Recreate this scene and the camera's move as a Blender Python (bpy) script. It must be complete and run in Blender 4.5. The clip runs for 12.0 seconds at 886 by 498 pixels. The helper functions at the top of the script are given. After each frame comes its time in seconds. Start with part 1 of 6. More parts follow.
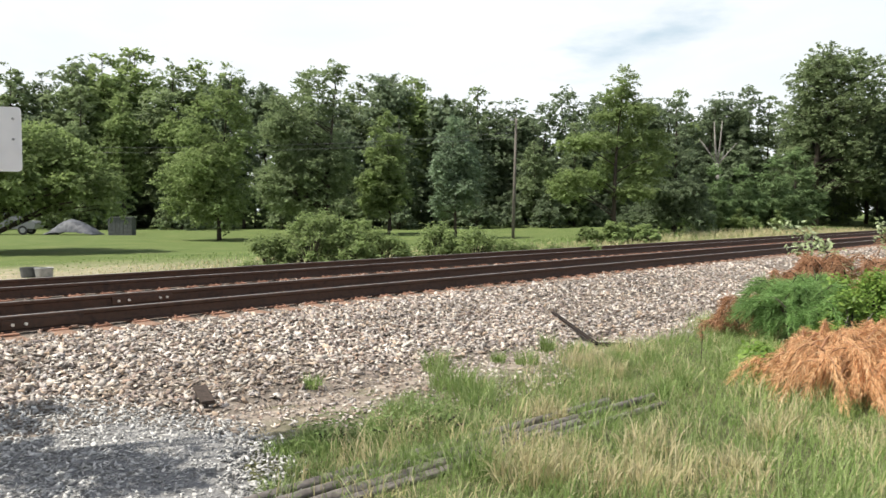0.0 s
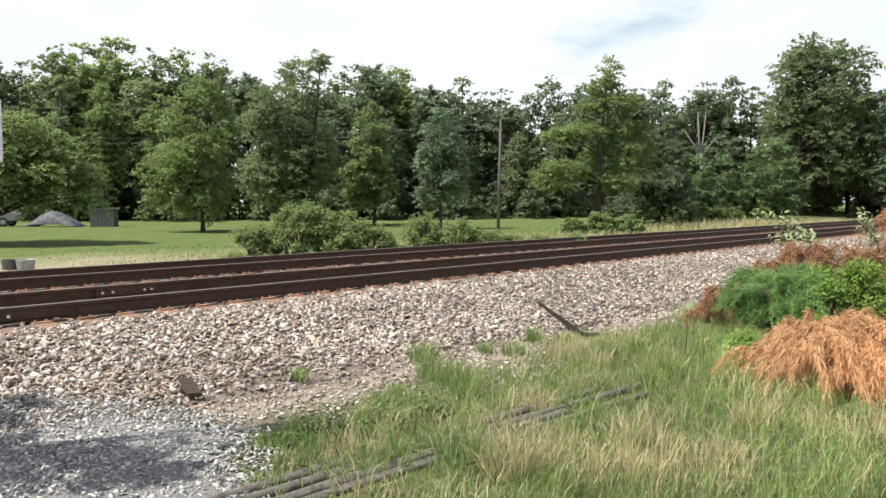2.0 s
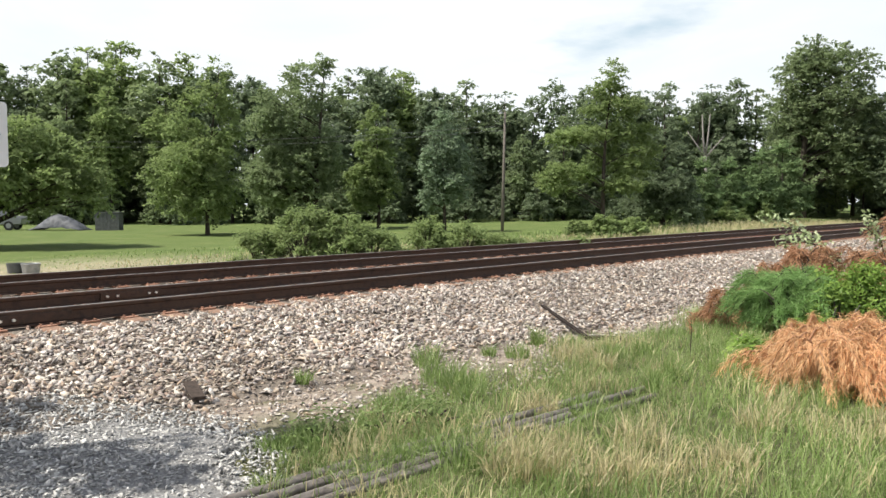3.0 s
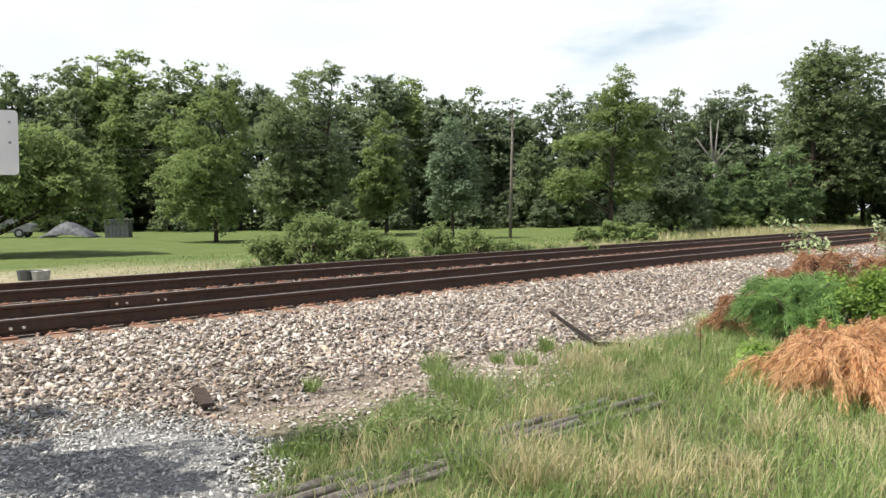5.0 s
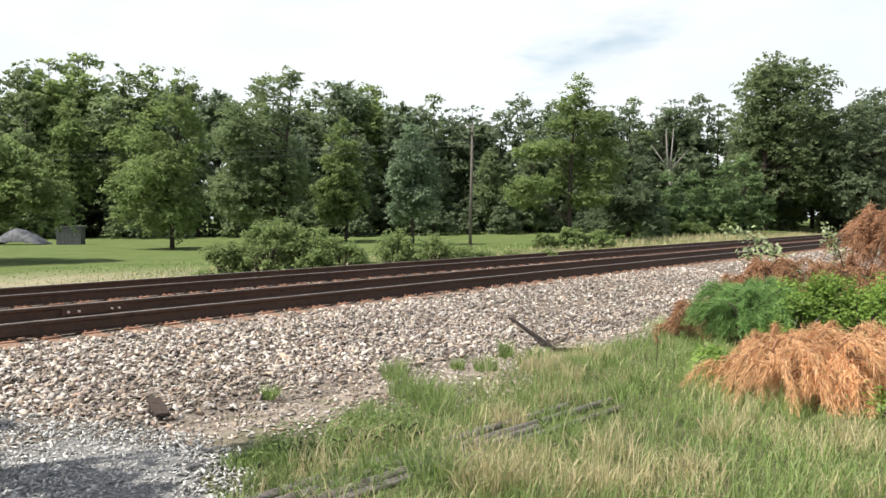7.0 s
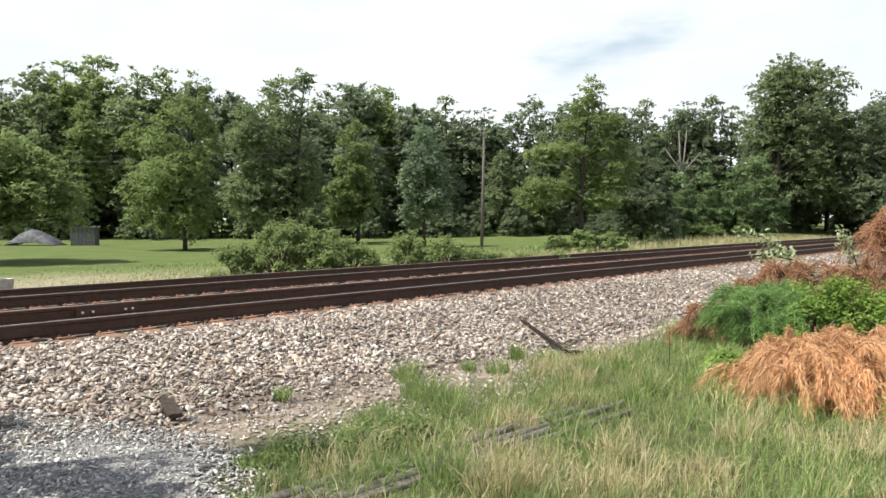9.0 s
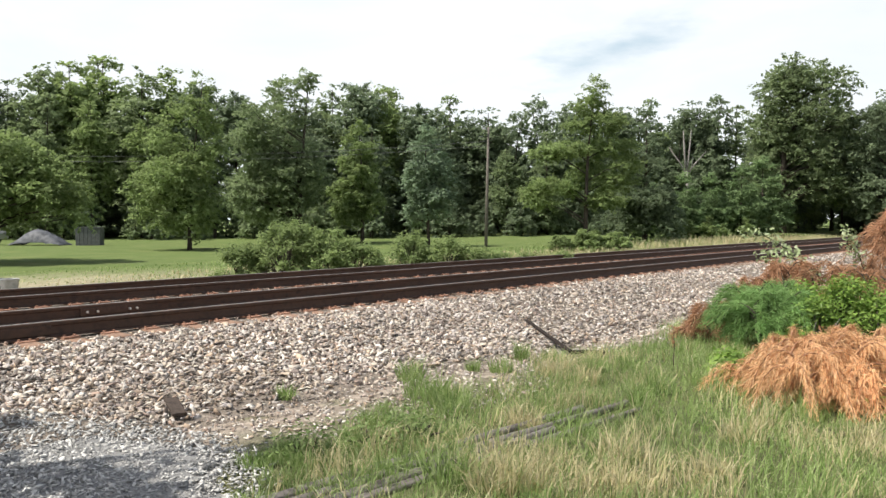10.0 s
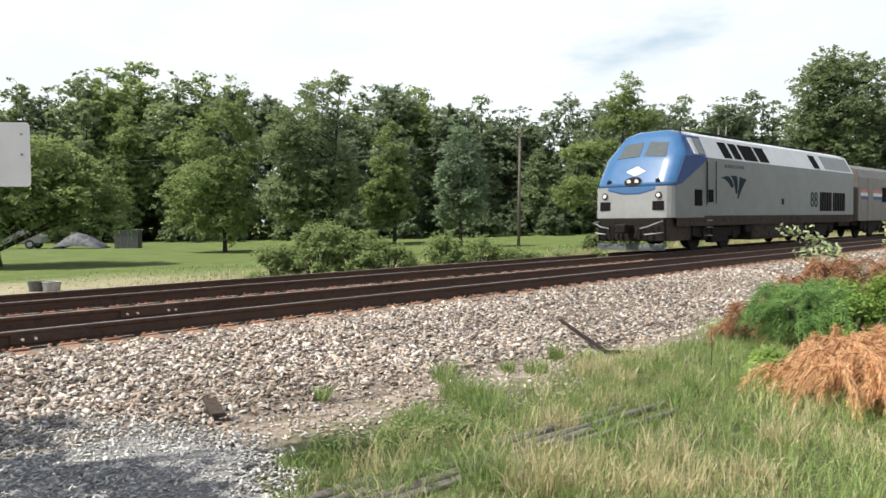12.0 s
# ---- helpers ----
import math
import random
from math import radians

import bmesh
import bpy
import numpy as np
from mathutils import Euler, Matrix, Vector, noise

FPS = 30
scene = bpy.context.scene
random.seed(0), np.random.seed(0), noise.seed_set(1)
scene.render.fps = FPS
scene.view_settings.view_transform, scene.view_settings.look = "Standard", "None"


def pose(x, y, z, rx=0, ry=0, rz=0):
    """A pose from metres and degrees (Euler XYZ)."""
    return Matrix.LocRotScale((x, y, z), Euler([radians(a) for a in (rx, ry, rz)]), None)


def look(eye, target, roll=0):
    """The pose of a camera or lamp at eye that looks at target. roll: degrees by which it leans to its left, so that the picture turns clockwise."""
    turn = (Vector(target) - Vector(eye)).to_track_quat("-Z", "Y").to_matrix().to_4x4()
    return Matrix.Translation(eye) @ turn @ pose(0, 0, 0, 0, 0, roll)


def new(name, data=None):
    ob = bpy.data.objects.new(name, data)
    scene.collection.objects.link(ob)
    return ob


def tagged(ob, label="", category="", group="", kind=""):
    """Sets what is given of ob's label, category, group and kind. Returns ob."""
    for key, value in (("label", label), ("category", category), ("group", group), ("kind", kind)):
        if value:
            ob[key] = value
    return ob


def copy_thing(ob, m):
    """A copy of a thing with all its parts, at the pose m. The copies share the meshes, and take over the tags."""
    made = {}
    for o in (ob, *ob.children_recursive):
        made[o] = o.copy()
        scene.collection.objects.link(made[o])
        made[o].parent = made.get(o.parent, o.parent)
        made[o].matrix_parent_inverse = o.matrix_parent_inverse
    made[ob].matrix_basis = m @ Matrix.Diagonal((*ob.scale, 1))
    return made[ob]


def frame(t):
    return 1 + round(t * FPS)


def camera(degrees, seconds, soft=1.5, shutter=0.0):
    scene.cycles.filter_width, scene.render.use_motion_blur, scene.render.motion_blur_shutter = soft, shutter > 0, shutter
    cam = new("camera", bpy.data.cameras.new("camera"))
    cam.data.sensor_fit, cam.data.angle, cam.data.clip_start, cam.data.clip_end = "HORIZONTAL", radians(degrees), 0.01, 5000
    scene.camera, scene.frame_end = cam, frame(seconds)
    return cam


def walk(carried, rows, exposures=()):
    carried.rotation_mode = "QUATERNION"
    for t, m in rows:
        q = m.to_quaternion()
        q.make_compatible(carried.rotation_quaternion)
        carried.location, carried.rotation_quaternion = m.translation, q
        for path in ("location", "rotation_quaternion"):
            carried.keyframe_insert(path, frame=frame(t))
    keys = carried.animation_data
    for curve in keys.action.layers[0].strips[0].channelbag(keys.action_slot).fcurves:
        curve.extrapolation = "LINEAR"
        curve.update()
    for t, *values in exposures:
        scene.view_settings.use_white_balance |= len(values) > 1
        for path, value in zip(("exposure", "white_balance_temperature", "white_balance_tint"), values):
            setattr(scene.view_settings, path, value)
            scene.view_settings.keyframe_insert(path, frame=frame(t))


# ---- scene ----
FOV = 59.8
cam = camera(FOV, 12.0, soft=1.5, shutter=0.12)
ROWS = (
    (0, 0.016, -0.002, 1.797, 87.21, -0.10, 0.35),
    (0.1, 0.010, 0.001, 1.798, 87.08, -0.19, -0.95),
    (0.2, 0.003, 0.004, 1.799, 86.96, -0.27, -2.09),
    (0.3, 0.001, 0.005, 1.799, 86.91, -0.31, -2.60),
    (0.4, 0.000, 0.006, 1.799, 86.89, -0.32, -2.85),
    (0.5, 0.000, 0.006, 1.799, 86.89, -0.32, -2.90),
    (0.7, 0.002, 0.006, 1.799, 86.79, -0.27, -2.32),
    (1, 0.004, 0.007, 1.800, 86.64, -0.19, -1.86),
    (1.5, 0.001, 0.003, 1.804, 86.55, -0.12, -1.40),
    (2, 0.000, 0.005, 1.798, 86.53, -0.00, -0.77),
    (2.5, 0.001, 0.001, 1.801, 86.63, 0.08, -0.51),
    (3, 0.005, -0.001, 1.803, 86.74, 0.11, -0.46),
    (5, 0.003, 0.000, 1.803, 87.23, 0.25, 0.12),
    (5.5, 0.000, 0.000, 1.800, 87.46, 0.32, 0.00),
    (5.8, 0.008, 0.001, 1.799, 87.51, 0.31, -0.68),
    (6, 0.013, 0.001, 1.799, 87.55, 0.30, -1.46),
    (6.2, 0.009, 0.002, 1.799, 87.59, 0.26, -2.04),
    (6.5, 0.002, 0.003, 1.800, 87.66, 0.19, -2.56),
    (7, 0.005, 0.001, 1.800, 87.72, 0.20, -2.84),
    (9, 0.002, -0.001, 1.802, 87.86, 0.07, -1.98),
    (9.5, 0.004, -0.002, 1.800, 87.85, 0.08, -1.80),
    (10, 0.005, 0.001, 1.798, 87.85, 0.09, -1.67),
    (10.5, 0.005, -0.004, 1.801, 87.83, 0.17, -1.55),
    (11, 0.003, 0.000, 1.798, 87.84, 0.19, -1.48),
    (11.5, 0.004, 0.001, 1.800, 87.86, 0.41, -1.12),
    (11.8, -0.001, 0.000, 1.801, 87.86, 0.47, -0.65),
    (11.9, -0.004, -0.001, 1.802, 87.86, 0.50, -0.35),
    (12, -0.014, -0.003, 1.804, 87.87, 0.63, 0.70),
)
walk(cam, [(r[0], pose(*r[1:])) for r in ROWS], exposures=((0, 0.44), (12, 0.44)))

# ---- world and sun ----
SUN_AZ, SUN_EL = radians(-104), radians(57)      # clockwise from ahead; height
world = bpy.data.worlds.new("sky")
scene.world = world
world.use_nodes = True
wt = world.node_tree
wt.nodes.clear()


def wnode(kind, **inputs):
    n = wt.nodes.new(kind)
    for k, v in inputs.items():
        n.inputs[k.replace("_", " ")].default_value = v
    return n


def build_world():
    L = wt.links.new
    sky = wnode("ShaderNodeTexSky")
    sky.sky_type, sky.sun_disc, sky.sun_elevation, sky.sun_rotation = "NISHITA", False, SUN_EL, SUN_AZ
    sky.dust_density = 2.5
    scaled = wnode("ShaderNodeMix")
    scaled.data_type, scaled.blend_type = "RGBA", "MULTIPLY"
    scaled.inputs[0].default_value = 1.0
    scaled.inputs[7].default_value = (0.10, 0.10, 0.10, 1)
    L(sky.outputs[0], scaled.inputs[6])
    co = wnode("ShaderNodeTexCoord")
    stretch = wnode("ShaderNodeMapping")
    stretch.inputs["Scale"].default_value = (1.0, 1.0, 3.2)
    L(co.outputs["Generated"], stretch.inputs[0])
    n1 = wnode("ShaderNodeTexNoise", Scale=2.6, Detail=7.0, Roughness=0.55, Distortion=0.4)
    L(stretch.outputs[0], n1.inputs["Vector"])
    cover = wnode("ShaderNodeMapRange")
    cover.inputs[1].default_value, cover.inputs[2].default_value = 0.30, 0.62
    cover.inputs[3].default_value, cover.inputs[4].default_value = 0.80, 1.0
    L(n1.outputs[0], cover.inputs[0])
    up = wnode("ShaderNodeSeparateXYZ")
    L(co.outputs["Generated"], up.inputs[0])
    haze = wnode("ShaderNodeMapRange")
    haze.interpolation_type = "SMOOTHSTEP"
    haze.inputs[1].default_value, haze.inputs[2].default_value = 0.34, 0.70
    haze.inputs[3].default_value, haze.inputs[4].default_value = 1.0, 0.0
    L(up.outputs[2], haze.inputs[0])
    high = wnode("ShaderNodeMath")
    high.operation = "MULTIPLY"
    high.inputs[1].default_value = 0.35
    L(n1.outputs[0], high.inputs[0])
    both = wnode("ShaderNodeMath")
    both.operation = "MULTIPLY"
    L(cover.outputs[0], both.inputs[0])
    L(haze.outputs[0], both.inputs[1])
    most = wnode("ShaderNodeMath")
    most.operation = "MAXIMUM"
    L(both.outputs[0], most.inputs[0])
    L(high.outputs[0], most.inputs[1])
    white = wnode("ShaderNodeMix")
    white.data_type = "RGBA"
    white.inputs[7].default_value = (0.775, 0.81, 0.83, 1)
    L(most.outputs[0], white.inputs[0])
    L(scaled.outputs[2], white.inputs[6])
    # one grey-blue cloud belly
    away = wnode("ShaderNodeVectorMath")
    away.operation = "SUBTRACT"
    away.inputs[1].default_value = (0.238, 0.948, 0.210)
    L(co.outputs["Generated"], away.inputs[0])
    squash = wnode("ShaderNodeVectorMath")
    squash.operation = "MULTIPLY"
    squash.inputs[1].default_value = (1.0, 1.0, 3.6)
    tilt = wnode("ShaderNodeVectorRotate")
    tilt.rotation_type = "Y_AXIS"
    tilt.inputs["Angle"].default_value = 0.28
    L(away.outputs[0], tilt.inputs[0])
    L(tilt.outputs[0], squash.inputs[0])
    dist = wnode("ShaderNodeVectorMath")
    dist.operation = "LENGTH"
    L(squash.outputs[0], dist.inputs[0])
    n2 = wnode("ShaderNodeTexNoise", Scale=9.0, Detail=6.0, Roughness=0.55)
    L(stretch.outputs[0], n2.inputs["Vector"])
    wob = wnode("ShaderNodeMath")
    wob.operation = "MULTIPLY_ADD"
    wob.inputs[1].default_value = 0.30
    L(n2.outputs[0], wob.inputs[0])
    L(dist.outputs["Value"], wob.inputs[2])
    belly = wnode("ShaderNodeMapRange")
    belly.interpolation_type = "SMOOTHSTEP"
    belly.inputs[1].default_value, belly.inputs[2].default_value = 0.13, 0.30
    belly.inputs[3].default_value, belly.inputs[4].default_value = 0.95, 0.0
    L(wob.outputs[0], belly.inputs[0])
    grey = wnode("ShaderNodeMix")
    grey.data_type = "RGBA"
    grey.inputs[7].default_value = (0.40, 0.52, 0.61, 1)
    L(belly.outputs[0], grey.inputs[0])
    L(white.outputs[2], grey.inputs[6])
    bg = wnode("ShaderNodeBackground", Strength=1.0)
    out = wnode("ShaderNodeOutputWorld")
    L(grey.outputs[2], bg.inputs[0])
    L(bg.outputs[0], out.inputs[0])


build_world()
sun = new("sun", bpy.data.lights.new("sun", "SUN"))
sun.data.energy, sun.data.angle, sun.data.color = 5.0, radians(0.6), (1.0, 0.95, 0.86)
SUN_DIR = Vector((math.sin(SUN_AZ) * math.cos(SUN_EL), math.cos(SUN_AZ) * math.cos(SUN_EL), math.sin(SUN_EL)))
sun.matrix_world = look(SUN_DIR * 50, (0, 0, 0))


# ---- materials ----
def surface(name, colors, rough=0.8, metal=0.0, scale=8.0, bump=0.3, bump_scale=60.0, vary="noise", spread=0.0, thin=0.0, coat=0.0, spec=0.5):
    """A node material: colours blended by noise (or at random per piece or island), with fine relief."""
    m = bpy.data.materials.new(name)
    m.use_nodes = True
    t = m.node_tree
    L = t.links.new
    b = t.nodes["Principled BSDF"]
    b.inputs["Roughness"].default_value, b.inputs["Metallic"].default_value = rough, metal
    b.inputs["Specular IOR Level"].default_value = spec
    b.inputs["Coat Weight"].default_value = coat
    co = t.nodes.new("ShaderNodeTexCoord")
    noi = t.nodes.new("ShaderNodeTexNoise")
    noi.inputs["Scale"].default_value, noi.inputs["Detail"].default_value = scale, 6.0
    L(co.outputs["Object"], noi.inputs["Vector"])
    ramp = t.nodes.new("ShaderNodeValToRGB")
    ramp.color_ramp.elements.remove(ramp.color_ramp.elements[0])
    lo, hi = (0.3, 0.7) if vary == "noise" else (0.0, 1.0)
    for i, c in enumerate(colors):
        pos = lo + (hi - lo) * i / max(1, len(colors) - 1)
        e = ramp.color_ramp.elements[0] if i == 0 else ramp.color_ramp.elements.new(pos)
        e.position, e.color = pos, (*c, 1)
    if vary == "island":
        g = t.nodes.new("ShaderNodeNewGeometry")
        fac = g.outputs["Random Per Island"]
    elif vary == "object":
        fac = t.nodes.new("ShaderNodeObjectInfo").outputs["Random"]
    else:
        fac = noi.outputs[0]
    L(fac, ramp.inputs[0])
    col = ramp.outputs[0]
    # a second, larger scale of wear
    big = t.nodes.new("ShaderNodeTexNoise")
    big.inputs["Scale"].default_value, big.inputs["Detail"].default_value = scale * 0.13 + 0.05, 3.0
    L(co.outputs["Object"], big.inputs["Vector"])
    rng = t.nodes.new("ShaderNodeMapRange")
    rng.inputs[1].default_value, rng.inputs[2].default_value = 0.3, 0.7
    rng.inputs[3].default_value, rng.inputs[4].default_value = 1.0 - spread, 1.0 + spread
    L(big.outputs[0], rng.inputs[0])
    mul = t.nodes.new("ShaderNodeVectorMath")
    mul.operation = "SCALE"
    L(col, mul.inputs[0])
    L(rng.outputs[0], mul.inputs["Scale"])
    L(mul.outputs[0], b.inputs["Base Color"])
    if bump:
        fine = t.nodes.new("ShaderNodeTexNoise")
        fine.inputs["Scale"].default_value, fine.inputs["Detail"].default_value = bump_scale, 5.0
        L(co.outputs["Object"], fine.inputs["Vector"])
        bp = t.nodes.new("ShaderNodeBump")
        bp.inputs["Strength"].default_value, bp.inputs["Distance"].default_value = bump, 0.02
        L(fine.outputs[0], bp.inputs["Height"])
        L(bp.outputs[0], b.inputs["Normal"])
    if thin:
        tr = t.nodes.new("ShaderNodeBsdfTranslucent")
        L(mul.outputs[0], tr.inputs[0])
        mx = t.nodes.new("ShaderNodeMixShader")
        mx.inputs[0].default_value = thin
        L(b.outputs[0], mx.inputs[1])
        L(tr.outputs[0], mx.inputs[2])
        L(mx.outputs[0], t.nodes["Material Output"].inputs[0])
    return m


def leafy(name, colors, thin=0.3, rough=0.68, spread=0.25, scale=3.0):
    return surface(name, colors, rough=rough, vary="island", spread=spread, bump=0, thin=thin, scale=scale, spec=0.22)


M_STONE = surface("ballast_stone", [(0.109, 0.090, 0.082), (0.458, 0.392, 0.319), (0.240, 0.202, 0.179), (0.676, 0.610, 0.521), (0.403, 0.300, 0.213), (0.164, 0.142, 0.132), (0.763, 0.709, 0.633), (0.349, 0.305, 0.269), (0.501, 0.458, 0.431), (0.305, 0.218, 0.168), (0.207, 0.180, 0.168)], 0.9, vary="island", spread=0.18, scale=4, bump=0.4, bump_scale=90)
M_STONE_RUST = surface("rust_stained_stone", [(0.11, 0.075, 0.058), (0.30, 0.21, 0.16), (0.18, 0.125, 0.095), (0.42, 0.34, 0.28), (0.24, 0.15, 0.105)], 0.9, vary="island", spread=0.2, scale=4, bump=0.4, bump_scale=90)
M_STONE_PIECE = surface("ballast_stone_piece", [(0.15, 0.12, 0.10), (0.38, 0.32, 0.25), (0.24, 0.19, 0.15), (0.52, 0.46, 0.37), (0.32, 0.23, 0.15)], 0.9, vary="object", spread=0.1, scale=20, bump=0.4, bump_scale=90)
M_BED = surface("ballast_bed_fines", [(0.07, 0.055, 0.045), (0.20, 0.165, 0.13), (0.12, 0.10, 0.08), (0.28, 0.24, 0.20)], 0.95, scale=22, bump=1.0, bump_scale=35, spread=0.2)
M_GREY_STONE = surface("grey_crushed_stone", [(0.146, 0.142, 0.133), (0.459, 0.450, 0.425), (0.269, 0.263, 0.251), (0.672, 0.655, 0.621), (0.358, 0.351, 0.332)], 0.85, vary="island", spread=0.12, bump=0.3, bump_scale=120)
M_GREY_BED = surface("grey_gravel_fines", [(0.08, 0.078, 0.075), (0.22, 0.217, 0.21), (0.14, 0.138, 0.134)], 0.95, scale=30, bump=1.0, bump_scale=50, spread=0.15)
M_RAIL = surface("rusted_rail_steel", [(0.030, 0.016, 0.010), (0.060, 0.030, 0.018), (0.040, 0.022, 0.014)], 0.75, scale=9, bump=0.15, spread=0.15)
M_RAIL_TOP = surface("worn_rail_head", [(0.30, 0.27, 0.25), (0.42, 0.39, 0.37)], 0.42, metal=0.8, scale=6, bump=0.05)
M_PLATE = surface("rust_orange_steel", [(0.26, 0.125, 0.075), (0.35, 0.19, 0.125), (0.20, 0.095, 0.06)], 0.85, scale=14, bump=0.4, spread=0.2)
M_TIE = surface("rust_stained_tie_timber", [(0.13, 0.08, 0.055), (0.27, 0.165, 0.11), (0.19, 0.115, 0.075)], 0.9, scale=12, bump=0.5, bump_scale=40, spread=0.25)
M_BOLT = surface("bright_bolt_steel", [(0.62, 0.62, 0.60), (0.70, 0.69, 0.66)], 0.35, metal=0.6, bump=0)
M_LEAF = leafy("oak_leaves", [(0.158, 0.204, 0.103), (0.203, 0.260, 0.128), (0.254, 0.316, 0.157), (0.175, 0.230, 0.114)], thin=0.55)
M_LEAF_LIGHT = leafy("light_green_leaves", [(0.167, 0.226, 0.085), (0.216, 0.286, 0.108), (0.275, 0.347, 0.139), (0.189, 0.253, 0.097)], thin=0.55)
M_LEAF_DARK = leafy("dark_green_leaves", [(0.132, 0.171, 0.100), (0.166, 0.214, 0.123), (0.205, 0.260, 0.148)], thin=0.55)
M_LEAF_GREY = leafy("grey_green_leaves", [(0.157, 0.214, 0.131), (0.194, 0.265, 0.160), (0.248, 0.326, 0.199)], rough=0.45, thin=0.45)
M_PINE = leafy("pine_needles", [(0.151, 0.202, 0.121), (0.192, 0.245, 0.144), (0.231, 0.288, 0.170)], thin=0.42)
M_BARK = surface("tree_bark", [(0.03, 0.024, 0.02), (0.07, 0.058, 0.048), (0.048, 0.039, 0.032)], 0.95, scale=8, bump=0.9, bump_scale=14, spread=0.2, spec=0.1)
M_DEADWOOD = surface("bleached_dead_wood", [(0.17, 0.155, 0.14), (0.30, 0.28, 0.26)], 0.9, scale=6, bump=0.5, bump_scale=20)
M_GRASS = leafy("green_grass_blades", [(0.125, 0.20, 0.050), (0.205, 0.30, 0.085), (0.31, 0.39, 0.15), (0.15, 0.24, 0.06), (0.40, 0.45, 0.22), (0.18, 0.28, 0.075)], thin=0.4, rough=0.5)
M_TUFT = leafy("dark_grass_blades", [(0.12, 0.19, 0.055), (0.18, 0.26, 0.08), (0.27, 0.35, 0.13), (0.38, 0.42, 0.21)], thin=0.35, rough=0.45)
M_STRAW = leafy("straw_grass_blades", [(0.56, 0.47, 0.28), (0.45, 0.41, 0.21), (0.64, 0.55, 0.37), (0.36, 0.36, 0.17)], thin=0.35)
M_RUST_NEEDLE = leafy("dead_orange_needles", [(0.62, 0.34, 0.165), (0.72, 0.44, 0.23), (0.78, 0.53, 0.31), (0.54, 0.27, 0.135)], thin=0.3)
M_BROWN_NEEDLE = leafy("dead_brown_needles", [(0.36, 0.19, 0.105), (0.45, 0.26, 0.15), (0.30, 0.155, 0.09)], thin=0.25)
M_GREEN_NEEDLE = leafy("fresh_green_needles", [(0.179, 0.314, 0.101), (0.235, 0.386, 0.129), (0.302, 0.448, 0.174)], thin=0.45)
M_SHRUB = leafy("glossy_shrub_leaves", [(0.14, 0.24, 0.045), (0.20, 0.32, 0.06), (0.28, 0.40, 0.085), (0.10, 0.18, 0.035)], thin=0.42, rough=0.4)
M_PIPE = surface("weathered_grey_pipe", [(0.043, 0.035, 0.029), (0.166, 0.147, 0.129), (0.086, 0.073, 0.064)], 0.6, scale=9, bump=0.25, spread=0.2)
M_WOOD = surface("weathered_brown_wood", [(0.025, 0.019, 0.016), (0.065, 0.049, 0.040), (0.042, 0.032, 0.026)], 0.9, scale=14, bump=0.5, bump_scale=50, spec=0.2)
M_DARKWOOD = surface("blackened_timber", [(0.012, 0.010, 0.009), (0.038, 0.030, 0.026), (0.022, 0.018, 0.015)], 0.95, scale=14, bump=0.5, bump_scale=50, spec=0.1)
M_GRIME = surface("dusty_brown_steel", [(0.020, 0.016, 0.013), (0.055, 0.044, 0.036), (0.034, 0.027, 0.022)], 0.85, scale=4, bump=0.2, spread=0.25, spec=0.15)
M_TWIG = surface("dead_orange_twig", [(0.22, 0.12, 0.07), (0.36, 0.20, 0.12)], 0.9, scale=8, bump=0.3, spec=0.1)
M_POLE = surface("pole_timber", [(0.10, 0.088, 0.075), (0.16, 0.14, 0.12)], 0.9, scale=5, bump=0.4)
M_SIGN = surface("dull_aluminium_sheet", [(0.66, 0.66, 0.67), (0.74, 0.74, 0.75)], 0.55, scale=3, bump=0.03)
M_GALV = surface("galvanised_steel", [(0.22, 0.225, 0.23), (0.34, 0.345, 0.35)], 0.45, metal=0.4, scale=10, bump=0.1)
# one silver paint in two tones: darker for shaded sides, lighter for the sunlit nose
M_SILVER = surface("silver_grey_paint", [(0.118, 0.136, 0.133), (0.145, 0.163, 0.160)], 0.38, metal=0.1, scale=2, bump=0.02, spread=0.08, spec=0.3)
M_SILVER_LIT = surface("sunlit_silver_paint", [(0.25, 0.26, 0.26), (0.31, 0.32, 0.32)], 0.36, metal=0.1, scale=2, bump=0.02, spread=0.08)
M_WHITE = surface("white_silver_paint", [(0.42, 0.44, 0.46), (0.49, 0.51, 0.53)], 0.32, scale=2, bump=0.02, spread=0.06)
M_BLUE = surface("glossy_blue_paint", [(0.030, 0.105, 0.24), (0.040, 0.125, 0.27)], 0.20, scale=2, bump=0.0, coat=0.6, spec=0.5)
M_NAVY = surface("dark_blue_paint", [(0.015, 0.05, 0.17), (0.02, 0.062, 0.20)], 0.5, scale=2, bump=0, spec=0.2)
M_BLACK = surface("sooty_black_steel", [(0.005, 0.0045, 0.004), (0.015, 0.013, 0.0115), (0.009, 0.008, 0.007)], 0.8, scale=5, bump=0.2, spread=0.2, spec=0.2)
M_SCREEN = surface("windscreen_glass", [(0.07, 0.085, 0.088), (0.09, 0.105, 0.105)], 0.06, bump=0)
M_WIRE = surface("weathered_grey_cable", [(0.09, 0.09, 0.095), (0.13, 0.13, 0.13)], 0.6, bump=0)
M_GLASS = surface("dark_cab_glass", [(0.05, 0.06, 0.06), (0.07, 0.08, 0.08)], 0.06, bump=0)
M_VOID = surface("dark_opening", [(0.010, 0.010, 0.010), (0.016, 0.015, 0.015)], 0.95, bump=0, spec=0.05)
M_LOGO = surface("dark_teal_marking", [(0.012, 0.026, 0.034), (0.018, 0.034, 0.042)], 0.8, bump=0, spec=0.1)
